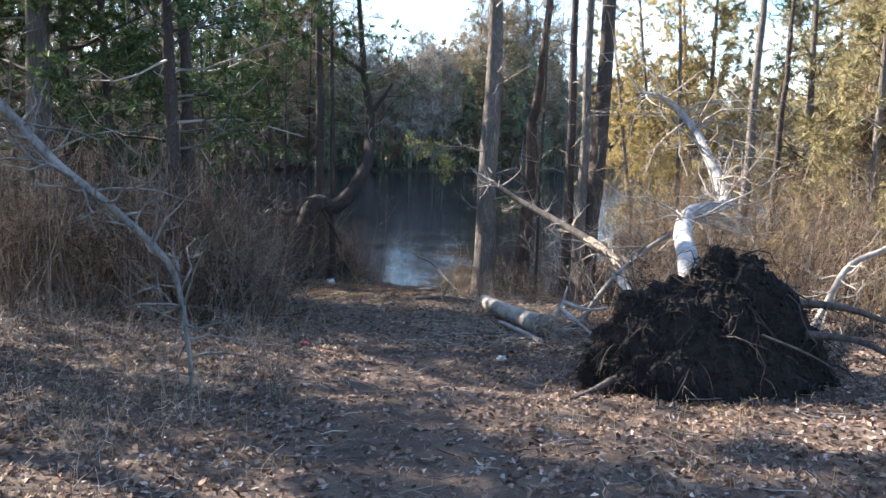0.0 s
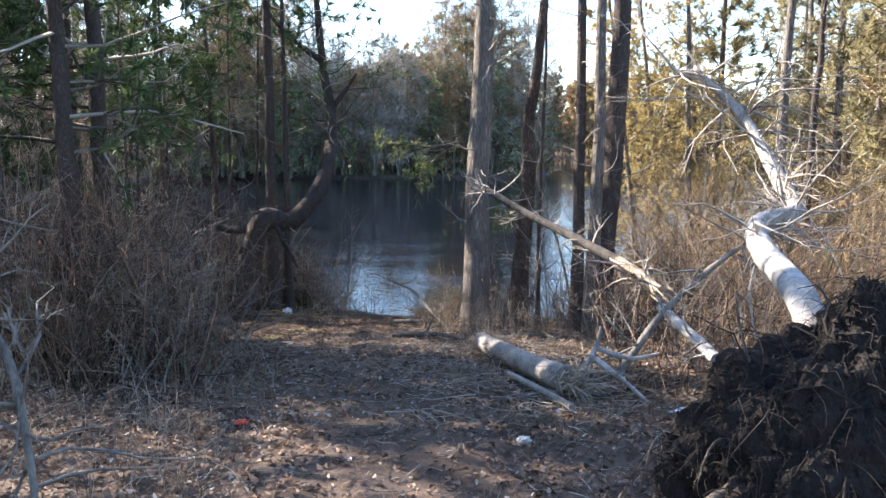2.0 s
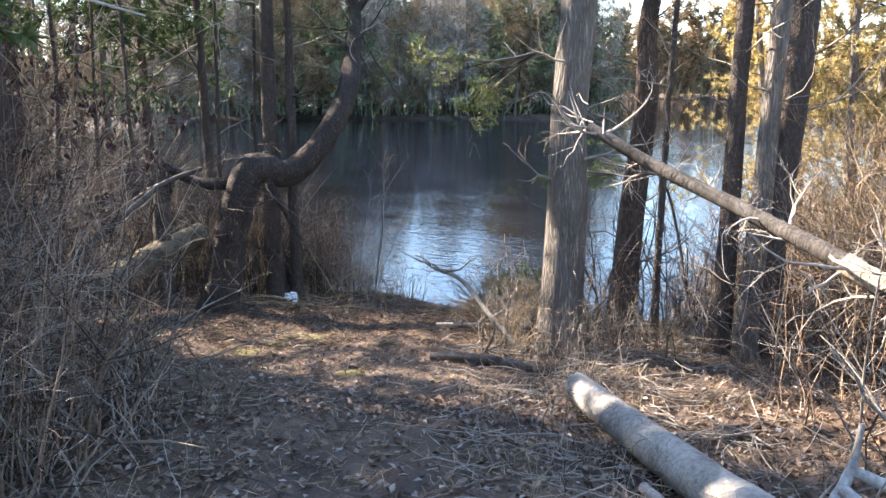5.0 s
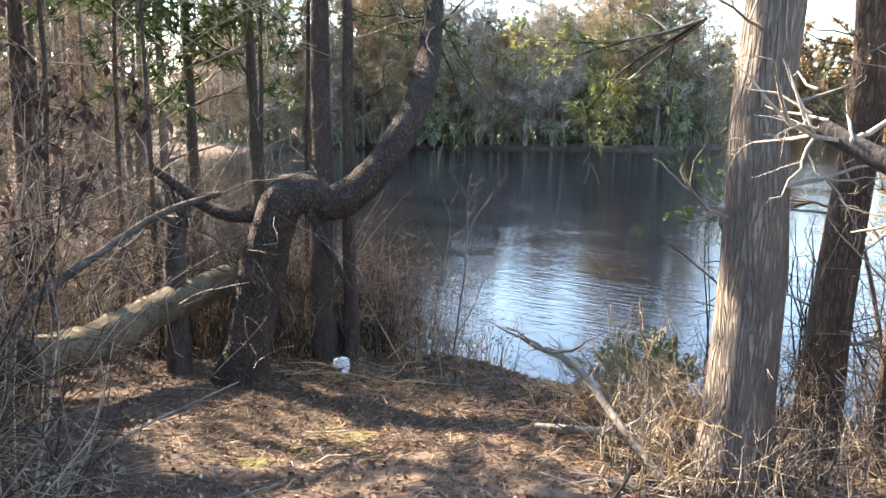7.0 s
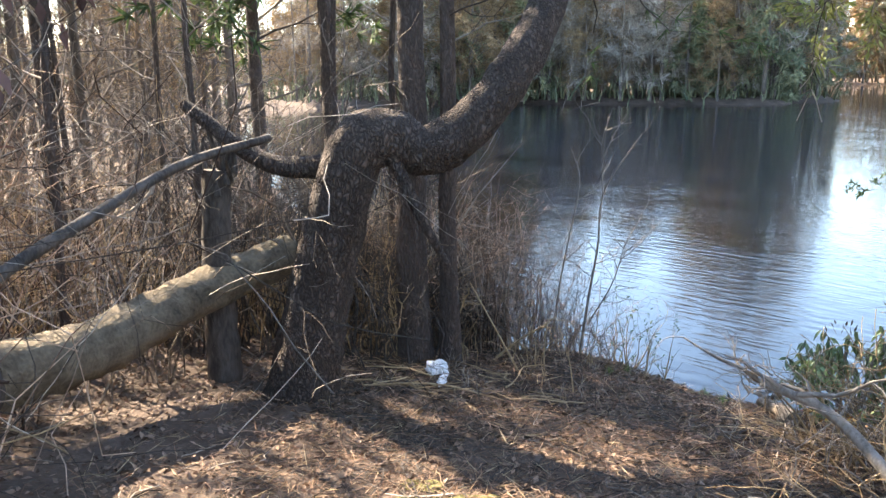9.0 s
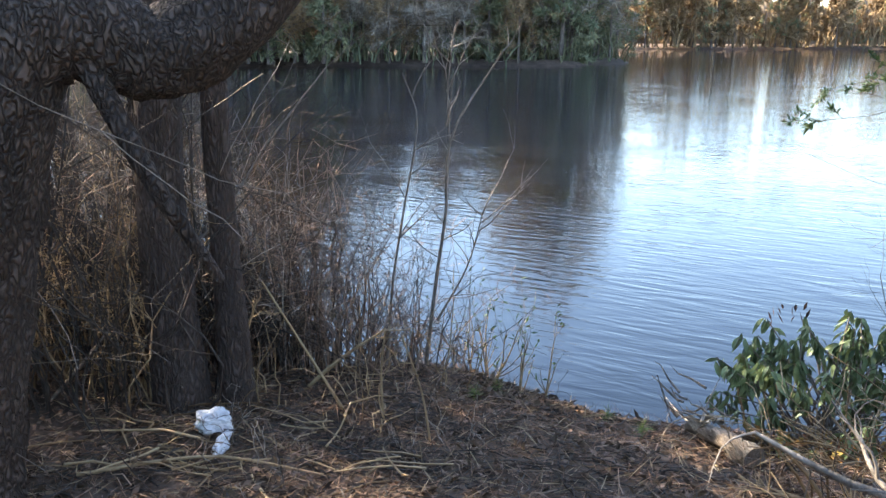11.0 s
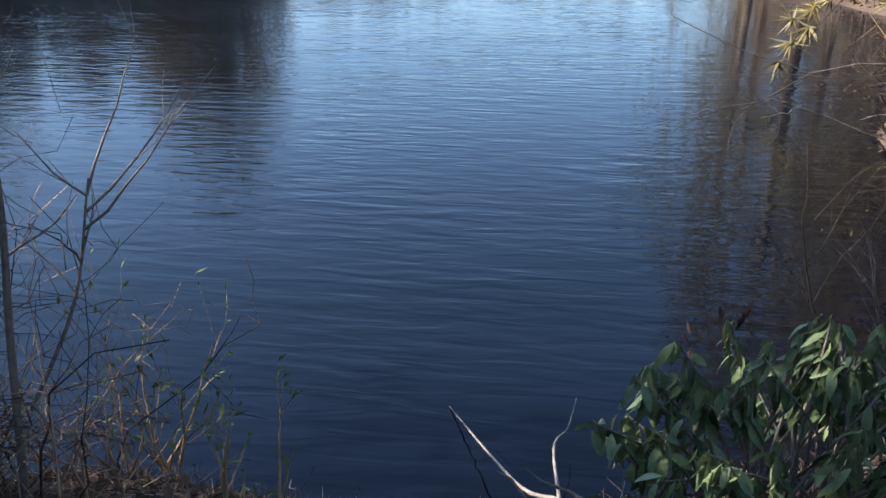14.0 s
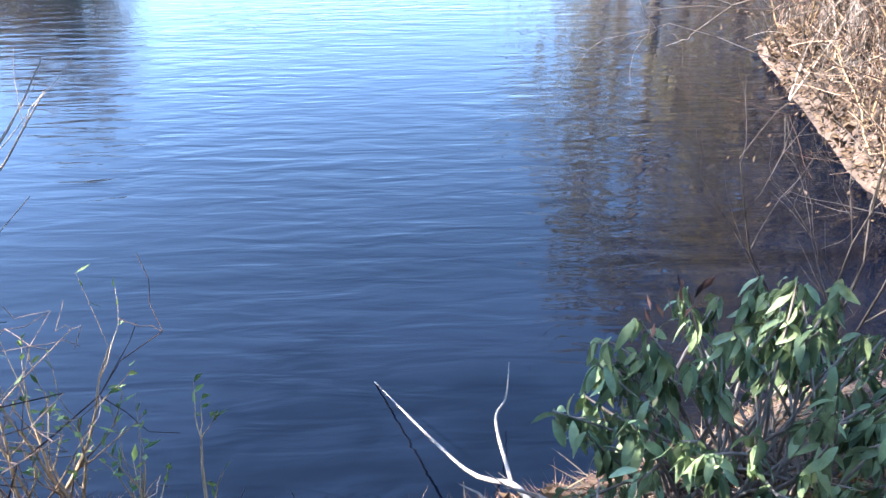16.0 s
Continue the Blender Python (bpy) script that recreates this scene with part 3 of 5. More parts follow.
# olive trees, sunlit gold put into their colour, leaning over the water from the point
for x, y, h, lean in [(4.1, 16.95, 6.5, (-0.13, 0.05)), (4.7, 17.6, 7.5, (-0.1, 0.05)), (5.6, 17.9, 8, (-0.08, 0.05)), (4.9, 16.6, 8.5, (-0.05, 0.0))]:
    tree("soft_leaved_tree", "feathery olive tree coloured with sunlit gold, leaning over the water", at(x, y), h, 0.06, "pine", BARK_GREY, LEAF_OLIVE_SUNLIT, lean, 64, 0.13, 1, 6, 0.14, 30, 0.08, 0.0055, 8, twig=TWIG_GOLD, group="feathery trees over the water", knots=5, limb_r=0.14)

# woods: a few of each kind, repeated along the banks
def woods(kinds, places):
    made = []
    for x, y in places:
        k = pick.randrange(len(kinds))
        s = pick.uniform(0.7, 1.15)
        m = Matrix.Translation((x, y, H(x, y) - 0.05)) @ Matrix.Rotation(pick.uniform(0, 6.28), 4, "Z") @ Matrix.Diagonal((s, s, s * pick.uniform(0.9, 1.1), 1))
        while len(made) < len(kinds):
            made.append(None)
        if made[k] is None:
            made[k] = kinds[k]()
            made[k].matrix_basis = m
        else:
            copy_thing(made[k], m).matrix_basis = m


def wood_pine(label, h, leaf, limbs=56, name="conifer_tree", wood=True, nlen=0.55, nwid=0.075):
    return lambda: tree(name, label, (0, 0, 0), h, 0.15, "pine", BARK_FAR, leaf, (0.01, 0.01), limbs, 0.03, 1, 3, 0.24, 13, nlen, nwid, 7, group="woods round the pond", least=0.012, knots=4, wood=wood)


def wood_bare(label, h, twig, limbs=44):
    return lambda: tree("bare_tree", label, (0, 0, 0), h, 0.12, "bare", BARK_FAR, twig, (0.01, -0.01), limbs, 0.06, 1, 3, 0.22, 11, 0.9, 0.022, 7, group="woods round the pond", least=0.018, knots=4)


def wood_far(label, h, twig):
    return lambda: tree("bare_tree", label, (0, 0, 0), h, 0.14, "bare", BARK_FAR, twig, (0.01, -0.01), 24, 0.06, 1, 3, 0.26, 13, 1.4, 0.13, 5, group="woods round the pond", least=0.03, knots=4)


def wood_mid(label, h, twig):
    return lambda: tree("bare_tree", label, (0, 0, 0), h, 0.065, "bare", BARK_FAR, twig, (0.01, 0.01), 32, 0.05, 1, 5, 0.2, 4, 0.35, 0.004, 7, group="woods round the pond", knots=5)


def scatter(n, x0, x1, y0, y1, inland, deep):
    got = []
    while len(got) < n:
        x, y = pick.uniform(x0, x1), pick.uniform(y0, y1)
        d = -float(shore_distance(np.array([x]), np.array([y]))[0])
        if inland < d < deep:
            got.append((x, y))
    return got


woods([wood_pine("dense young conifer across the pond", 8, NEEDLE_FAR_HAZY, 40, wood=False), wood_bare("bare grey-brown tree across the pond", 9, TWIG_HAZE, 36), wood_bare("bare tan tree across the pond", 9, TWIG_GOLD, 36), wood_bare("bare pale grey tree across the pond", 10, TWIG_HAZE, 36)], scatter(100, -30, 9, 66, 100, 0.6, 10) + scatter(30, -30, 10, 78, 105, 9, 18))
woods([wood_pine("tall dark pine on the spit across the pond", 11, NEEDLE_FAR_HAZY, 46, wood=False), wood_pine("dense dark conifer on the spit across the pond", 8, NEEDLE_FAR_HAZY, 46, wood=False)], scatter(22, 5, 15, 70, 92, 0.5, 8))
woods([wood_bare("tall bare tan tree across the pond", 16, TWIG_GOLD, 44), wood_bare("tall bare grey-brown tree across the pond", 16, TWIG_HAZE, 44), wood_bare("tall slender bare tree across the pond", 14, TWIG_GOLD, 44), wood_pine("tall pine over the bare trees across the pond", 15, NEEDLE_FAR_HAZY, 40, wood=False)], scatter(22, 1.5, 12, 70, 84, 0.6, 12) + scatter(34, -26, -8, 66, 86, 0.6, 12))
woods([wood_far("bare brown tree across the pond", 14, TWIG_GOLD), wood_far("bare tree with russet twigs far across the pond", 12, TWIG_GOLD), wood_far("sunlit bare tree on the far shore", 13, TWIG_GOLD), wood_pine("green pine on the far shore", 12, NEEDLE_FAR_HAZY, 26, wood=False)], scatter(140, 0, 150, 110, 185, 0.6, 14))
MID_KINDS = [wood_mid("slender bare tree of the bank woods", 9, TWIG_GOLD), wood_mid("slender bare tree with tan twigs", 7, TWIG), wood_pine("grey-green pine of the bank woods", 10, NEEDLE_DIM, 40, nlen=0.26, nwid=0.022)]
woods(MID_KINDS + [wood_mid("thin bare tree with pale twigs", 9, TWIG_HAZE), wood_mid("thin bare tree with sunlit twigs", 8, TWIG_GOLD), wood_mid("slender bare tree with pale grey twigs", 10, TWIG_HAZE)], scatter(54, -36, -3.6, 16.8, 66, 0.6, 18))
woods([wood_mid("slender bare tree near the water", 7, TWIG), wood_mid("slender bare tree with golden twigs near the water", 6, TWIG_GOLD)], scatter(22, -14, -3.4, 15.5, 30, 0.5, 9))
woods([wood_mid("tall pale bare tree of the shady bank", 12, TWIG_HAZE), wood_mid("tall bare tree with tan twigs on the shady bank", 11, TWIG_GOLD)], scatter(26, -18, -6, 22, 40, 0.5, 8))
for x, y in [(-5.2, 15.5), (-4.5, 15.6), (-2.98, 15.5), (-2.62, 15.6), (-3.7, 14.9), (-4.1, 13.9)]:
    tree("sapling", "thin straight sapling among the brush", at(x, y), 6, 0.028, "bare", BARK_PINE, None, (pick.gauss(0, 0.02), 0), 20, 0.15, 1, 4, 0.11, sides=8, twig=TWIG, group="saplings among the brush")
woods([wood_mid("slender sunlit tree of the bank woods", 9, TWIG_GOLD), wood_bare("bare golden-brown tree on the bank", 9, TWIG_GOLD), wood_pine("golden-lit pine of the bank", 10, NEEDLE_SUNLIT, 44, nlen=0.26, nwid=0.022)], scatter(46, 4.5, 75, 14, 80, 0.6, 12))
# unseen woods added beside and behind the path; the left ones shade the ground
woods([wood_mid("slender bare tree of the woods added out of view", 9, TWIG), wood_mid("thin bare tree with tan twigs, added out of view", 7, TWIG), wood_pine("dark pine of the woods added out of view", 10, NEEDLE, 44), wood_pine("dense dark pine of the woods added out of view", 9, NEEDLE, 44)], [(pick.uniform(-26, -7.5), pick.uniform(-8, 11)) for _ in range(14)] + [(-6.8, 1.5), (-8.2, 4.2), (-9.6, 2.4), (-10.5, 5.6), (-7.6, -1.2), (-11.5, 8.2), (-13, 3.2)] + [(pick.uniform(-14, 16), pick.uniform(-22, -7)) for _ in range(9)] + [(pick.uniform(8, 24), pick.uniform(-6, 12)) for _ in range(9)])

# distant wooded rise that closes the view all round the pond
az = np.radians(np.arange(-180, 180, 0.3))
far_r = np.interp(np.degrees(az), [-180, -15, 5, 20, 42, 70, 110, 180], [100, 100, 176, 186, 226, 150, 100, 100])
crest = far_r * 0.045 + rng.normal(0, 0.7, len(az)) + 0.8 * np.sin(az * 31) + 0.6 * np.sin(az * 77 + 1)
b = Build()
rows = []
for dr, dz in [(0, 0.0), (1.5, 0.45), (4, 0.8), (9, 1.0), (24, 0.7), (60, 0.0)]:
    r = far_r + dr + rng.normal(0, 0.7, len(az)) * (dz > 0)
    rows.append(np.stack([np.sin(az) * r, np.cos(az) * r, -2.2 + (crest + 2.0) * dz * (1 + rng.normal(0, 0.06, len(az)))], -1))
n = len(az)
i, j = np.meshgrid(np.arange(len(rows) - 1), np.arange(n), indexing="ij")
q = np.stack([i * n + j, i * n + (j + 1) % n, (i + 1) * n + (j + 1) % n, (i + 1) * n + j], -1)
b.add(np.concatenate(rows), quads=q.reshape(-1, 4))
tagged(part("backdrop", b, FAR_WOODS), "distant rise of brown bare woods round the pond", "woods", kind="structure")

# ---- the uprooted tree: root plate, bleached trunk ----
rng, pick = np.random.default_rng(20), random.Random(20)
plate_base = (2.18, 6.45, H(2.18, 6.45))
plate = thing("uprooted_tree", plate_base, "uprooted dead tree with a dark earthy root plate and bleached trunk", "fallen tree")


def plate_shape(c):
    """A lumpy upright disc of earth, wide at the foot, from a unit vector."""
    lump = noise.noise(c * 1.6 + Vector((3, 1, 0))) * 0.2 + noise.noise(c * 4.0) * 0.14 + noise.noise(c * 9.0) * 0.09 + noise.noise(c * 22.0) * 0.045
    s = 1 + lump
    z = max(c.z, 0)
    wide = 1.0 - 0.42 * z ** 1.3
    return Vector((c.x * 1.04 * wide * s + 0.1 * z, c.y * 0.4 * s + 0.16 * z, c.z * 1.02 * s if c.z > 0 else c.z * 0.2))


bm = bmesh.new()
bmesh.ops.create_icosphere(bm, subdivisions=6, radius=1.0)
for v in bm.verts:
    v.co = plate_shape(v.co.copy())
me = bpy.data.meshes.new("root_plate")
bm.to_mesh(me)
bm.free()
me.materials.append(EARTH)
ob = new("root_plate", me)
ob.parent = plate
tagged(ob, "mound of dark earth bound by roots")
clods, fibres = Build(), []
for i in range(1500):
    a, zz = pick.uniform(0, 6.28), pick.uniform(0.0, 1.0)
    q = math.sqrt(max(0, 1 - zz * zz))
    n0 = Vector((math.cos(a) * q, math.sin(a) * q, zz))
    c = np.array(plate_shape(n0))
    r = pick.uniform(0.008, 0.035)
    o = np.array([(1, 0, 0), (-1, 0, 0), (0, 1, 0), (0, -1, 0), (0, 0, 1), (0, 0, -1)]) * r * rng.uniform(0.5, 1.4, (6, 1))
    clods.add(c + o, tris=[(0, 2, 4), (2, 1, 4), (1, 3, 4), (3, 0, 4), (2, 0, 5), (1, 2, 5), (3, 1, 5), (0, 3, 5)])
    bough(fibres, [], Vector(c), (n0 + Vector((pick.gauss(0, 0.6), pick.gauss(0, 0.6), pick.gauss(0, 0.6)))).normalized(), pick.uniform(0.08, 0.4), pick.uniform(0.0015, 0.0042), 0, 0, 0.3, -0.45)
tagged(part("earth_clods", clods, EARTH, plate, smooth=False), kind="stuff")
bl = Build()
lay_boughs(bl, fibres, 3)
tagged(part("root_fibres", bl, ROOT_DARK, plate), kind="stuff")
for i in range(40):
    a, zz = pick.uniform(2.8, 6.5) if i % 3 else pick.uniform(0, 6.28), pick.uniform(0.1, 1.0)
    q = math.sqrt(max(0, 1 - zz * zz))
    n0 = Vector((math.cos(a) * q, math.sin(a) * q, zz))
    d = (n0 + Vector((pick.gauss(0, 0.5), pick.gauss(0, 0.3), pick.uniform(-0.3, 0.5)))).normalized()
    out = []
    bough(out, [], plate_shape(n0) * 0.97, d, pick.uniform(0.25, 0.65), pick.uniform(0.004, 0.012), 1, 3, 0.3, -0.3, 0.8)
    bl = Build()
    lay_boughs(bl, out, 4)
    part("root", bl, WOOD_DARK if i % 4 == 0 else ROOT_DARK, plate)
for pts, r in [([(-0.5, -0.1, 0.25), (-0.8, -0.2, 0.12), (-0.98, -0.28, 0.05), (-1.2, -0.4, 0.0)], 0.04), ([(0.7, -0.15, 0.5), (1.15, -0.3, 0.45), (1.65, -0.45, 0.1)], 0.035), ([(0.6, 0.1, 0.7), (1.3, 0.3, 0.6), (2.1, 0.2, 0.3)], 0.04), ([(0.25, -0.42, 0.55), (0.6, -0.55, 0.42), (0.95, -0.58, 0.2)], 0.012)]:
    bl = Build()
    tubes(bl, curve(pts, 14), np.linspace(r, r * 0.35, 14), 8, rough=0.06)
    part("root", bl, WOOD_DARK, plate)
trunk = curve(np.array([(2.1, 6.5, -0.05), (2.18, 7.1, 0.4), (2.52, 8.5, 0.55), (2.85, 9.3, 0.66), (3.38, 9.8, 0.72), (3.44, 10.2, 0.95), (3.42, 10.5, 1.2), (3.3, 10.85, 1.6), (3.0, 11.0, 1.95), (2.6, 11.0, 2.1)]) - np.array(plate_base), 50)
bl = Build()
tubes(bl, trunk, np.interp(np.linspace(0, 1, 50), [0, 0.1, 0.4, 0.6, 0.85, 1], [0.13, 0.095, 0.085, 0.075, 0.05, 0.02]), 14, rough=0.04)
part("trunk", bl, BARK_PALE, plate, "bleached grey-white trunk with peeling bark")
for i in range(60):
    k = pick.randint(12, 49)
    out = []
    bough(out, [], Vector(trunk[k]), Vector((pick.gauss(0, 1), pick.gauss(-0.3, 0.7), pick.gauss(0.2, 0.7))).normalized(), pick.uniform(0.4, 1.3), 0.014, 2, 3, 0.22, -0.05)
    bl = Build()
    lay_boughs(bl, out, 4)
    part("branch", bl, WOOD_DEAD, plate)
b = Build()
tubes(b, curve(np.array([(2.95, 7.6, 0.25), (2.97, 7.6, -0.1), (3.0, 7.62, -0.65)]) - np.array(plate_base), 12), np.linspace(0.07, 0.09, 12), 12, cap=True, rough=0.05)
part("limb", b, BARK_PALE, plate, "short bleached limb stub")

# ---- fallen and leaning wood ----
rng, pick = np.random.default_rng(21), random.Random(21)


def log(name, label, pts, r0, r1, mat, K=24, sides=16, branches=0, reach=0.5, branch_mat=None, category="log", rough=0.04, end=None):
    base = pts[0]
    ob = thing(name, base, label, category)
    line = curve(np.array(pts) - np.array(base), K)
    bl = Build()
    tubes(bl, line, np.linspace(r0, r1, K), sides, cap=True, rough=rough)
    part("trunk", bl, mat, ob)
    for i in range(branches):
        k = pick.randint(2, K - 1)
        out = []
        bough(out, [], Vector(line[k]), Vector((pick.gauss(0, 1), pick.gauss(0, 1), pick.gauss(0.2, 0.7))).normalized(), reach * pick.uniform(0.5, 1.3), min(r1, 0.012), 2, 3, 0.28, 0.0)
        br = Build()
        lay_boughs(br, out, 4)
        part("branch", br, branch_mat or mat, ob)
    return ob


def splinters(ob, c, d, n, L, w, mat, name="splinter", spread=0.6):
    for i in range(n):
        a = Vector(c) + Vector((pick.gauss(0, 0.06), pick.gauss(0, 0.06), pick.gauss(0, 0.06)))
        q = (Vector(d) + Vector((pick.gauss(0, spread), pick.gauss(0, spread), pick.gauss(0, spread)))).normalized()
        s = L * pick.uniform(0.4, 1.3)
        bl = Build()
        tubes(bl, [a, a + q * s * 0.4, a + q * s * 0.75 + Vector((0, 0, pick.gauss(0, 0.03))), a + q * s], [w, w * 0.8, w * 0.45, w * 0.08], 4)
        part(name, bl, mat, ob)


lean_log = log("leaning_dead_trunk", "broken grey dead trunk propped against the pines", [(2.12, 9.85, 0.0), (1.98, 10.08, 0.12), (1.8, 10.32, 0.24), (1.45, 10.8, 0.42), (1.05, 11.2, 0.62), (0.7, 11.45, 0.83)], 0.062, 0.035, WOOD_DARK, branches=22, reach=0.55, branch_mat=WOOD_DEAD, category="dead tree")
splinters(lean_log, (0.02, -0.05, -0.02), (0.4, -0.8, -0.3), 7, 0.3, 0.012, WOOD_FRESH, spread=0.15)
bl = Build()
tubes(bl, curve([(-0.26, 0.37, 0.2), (-0.12, 0.2, 0.11), (0.03, -0.06, -0.02)], 14), np.linspace(0.064, 0.055, 14), 12, cap=True, rough=0.05)
part("bare_wood", bl, WOOD_FRESH, lean_log, "fresh pale wood where the bark is torn off")
splinters(lean_log, (-1.42, 1.6, 0.83), (-0.6, 0.2, 0.5), 9, 0.35, 0.007, WOOD_DEAD)
log("birch_log", "pale birch log resting in the brush", [(1.97, 9.15, -0.04), (2.0, 8.8, -0.1), (2.03, 8.45, -0.15), (2.06, 8.12, -0.21)], 0.042, 0.046, BARK_PALE, branches=3, reach=0.4)
log("dead_branch", "grey dead branch slanting through the brush", [(1.55, 8.9, -0.55), (1.9, 9.0, -0.1), (2.3, 9.1, 0.25), (2.75, 9.3, 0.5)], 0.035, 0.02, DEAD_GREY, branches=8, reach=0.6, category="branch")
fallen = log("fallen_log", "pale fallen log with a torn splintered end", [(1.12, 8.9, -0.58), (1.0, 9.3, -0.62), (0.82, 10.0, -0.68), (0.6, 10.85, -0.74)], 0.115, 0.095, BARK_LOG, sides=20, rough=0.025)
splinters(fallen, (0.03, -0.05, 0.02), (0.5, -0.8, 0.1), 46, 0.28, 0.011, WOOD_FRESH, spread=0.55)
splinters(fallen, (0.12, -0.12, 0.0), (0.6, -0.5, 0.3), 22, 0.42, 0.009, WOOD_DEAD, name="root", spread=0.7)
for pts, r in [([(0.1, -0.05, 0.05), (0.25, 0.05, 0.25), (0.3, 0.1, 0.42)], 0.028), ([(0.25, 0.05, 0.25), (0.5, -0.1, 0.2), (0.75, -0.05, 0.22)], 0.025), ([(0.2, 0, 0.2), (0.42, -0.25, 0.05), (0.6, -0.5, -0.1)], 0.026)]:
    bl = Build()
    tubes(bl, curve(pts, 12), np.linspace(r, r * 0.4, 12), 8, rough=0.08)
    part("root", bl, BARK_PALE, fallen)
log("dead_branch", "thick bark-stripped branch lying beside the fallen log", [(1.05, 8.3, -0.62), (0.9, 8.9, -0.66), (0.72, 9.5, -0.7)], 0.03, 0.026, BARK_LOG, category="branch")
cut = log("sawn_log", "mossy sawn log lying across the leaf litter", [(-3.35, 12.5, -0.6), (-3.3, 13.1, -0.66), (-3.2, 13.9, -0.6), (-2.95, 14.6, -0.5)], 0.145, 0.12, LOG_BROWN, sides=20, rough=0.06)
bl = Build()
tubes(bl, [(0, 0, 0), (-0.003, -0.03, 0)], [0.14, 0.135], 20, cap=True)
part("cut_face", bl, WOOD_DARK, cut, "dark weathered sawn face")
limb = log("dead_limb", "grey dead limb leaning down into the grass", [(-3.6, 6.3, 1.9), (-3.31, 6.25, 1.64), (-2.91, 6.2, 1.23), (-2.49, 6.2, 0.89), (-2.08, 6.2, 0.47), (-1.95, 6.15, 0.0), (-1.9, 6.1, -0.5)], 0.045, 0.014, DEAD_GREY, branches=46, reach=0.75, category="branch")
log("dead_branch", "forked dead branch reaching over the water", [(0.35, 12.1, -0.95), (0.1, 12.4, -0.72), (-0.12, 12.7, -0.52), (-0.36, 12.75, -0.42)], 0.026, 0.014, DEAD_GREY, branches=6, reach=0.3, category="branch")
log("dead_branch", "dark weathered branch lying across the bank", [(-0.35, 12.95, H(-0.35, 12.95) + 0.04), (0.1, 12.9, H(0.1, 12.9) + 0.07), (0.5, 12.85, H(0.5, 12.85) + 0.06), (0.85, 12.7, H(0.85, 12.7) + 0.03)], 0.022, 0.034, DEAD_GREY, branches=5, reach=0.3, category="branch")
log("dead_branch", "dark branch lying along the path's edge", [(-0.35, 11.95, H(-0.35, 11.95) + 0.03), (0.1, 11.75, H(0.1, 11.75) + 0.05), (0.55, 11.5, H(0.55, 11.5) + 0.03)], 0.03, 0.035, WOOD_DARK, branches=3, reach=0.25, category="branch")
stump = thing("broken_stump", at(-3.15, 14.1), "rotten snapped stump with pale splintered top", "stump")
bl = Build()
tubes(bl, curve([(0, 0, -0.1), (-0.02, 0, 0.6), (0.0, 0.02, 1.25)], 18), np.linspace(0.1, 0.075, 18), 16, cap=True, rough=0.08)
part("trunk", bl, WOOD_DARK, stump)
splinters(stump, (0, 0, 1.22), (0, 0, 1), 14, 0.28, 0.022, WOOD_DARK, spread=0.25)
root_stick = log("driftwood", "grey split driftwood with pale forked branches at the waterline", [(0.06, 14.42, H(0.06, 14.42) + 0.04), (0.0, 14.62, H(0.0, 14.62) + 0.06), (-0.06, 14.84, H(-0.06, 14.84) + 0.06)], 0.05, 0.024, DRIFT, category="branch", rough=0.1)
splinters(root_stick, (-0.1, 0.34, 0.02), (-0.3, 0.8, 0.05), 16, 0.16, 0.007, DRIFT, spread=0.2)
root_foot = np.array([0.06, 14.42, H(0.06, 14.42) + 0.04])
for pts, r in [([(0.03, 14.72, -1.24), (0.01, 14.8, -1.25), (0.02, 14.93, -1.35), (0.12, 15.13, -1.45), (0.15, 15.25, -1.5), (0.13, 15.4, -1.58), (0.15, 15.66, -1.66), (0.18, 16.1, -1.75)], 0.015), ([(0.15, 15.25, -1.5), (0.29, 15.52, -1.55), (0.4, 15.62, -1.58), (0.53, 15.78, -1.6)], 0.006), ([(-0.05, 14.72, -1.24), (0.0, 14.8, -1.18), (0.06, 14.86, -1.1)], 0.007)]:
    bl = Build()
    tubes(bl, curve(np.array(pts) - root_foot, 24), np.linspace(r, r * 0.16, 24), 8, rough=0.06)
    part("branch", bl, WOOD_DEAD, root_stick)
log("wood_chip", "split orange-brown piece of wood at the waterline", [(-0.48, 15.32, H(-0.48, 15.32) + 0.02), (-0.46, 15.08, H(-0.46, 15.08) + 0.03)], 0.006, 0.011, WOOD_CHIP, K=8, sides=6, category="wood")
log("arching_stem", "dark bare stem arching over the sawn log", [(-3.0, 11.75, H(-3.0, 11.75) - 0.05), (-3.02, 12.0, -0.25), (-2.96, 12.2, -0.09), (-2.87, 12.6, 0.06), (-2.79, 13.2, 0.22), (-2.61, 13.7, 0.3)], 0.03, 0.02, WOOD_DARK, branches=4, reach=0.5, branch_mat=TWIG, category="branch")
log("dead_limb", "pale dead limb rising beyond the root plate", [(3.35, 7.6, H(3.35, 7.6)), (3.55, 7.5, -0.13), (3.77, 7.5, 0.33), (4.11, 7.5, 0.52), (4.6, 7.6, 0.75)], 0.034, 0.02, WOOD_DEAD, branches=12, reach=0.6, branch_mat=WOOD_DEAD, category="branch")

# ---- brush ----
rng, pick = np.random.default_rng(22), random.Random(22)


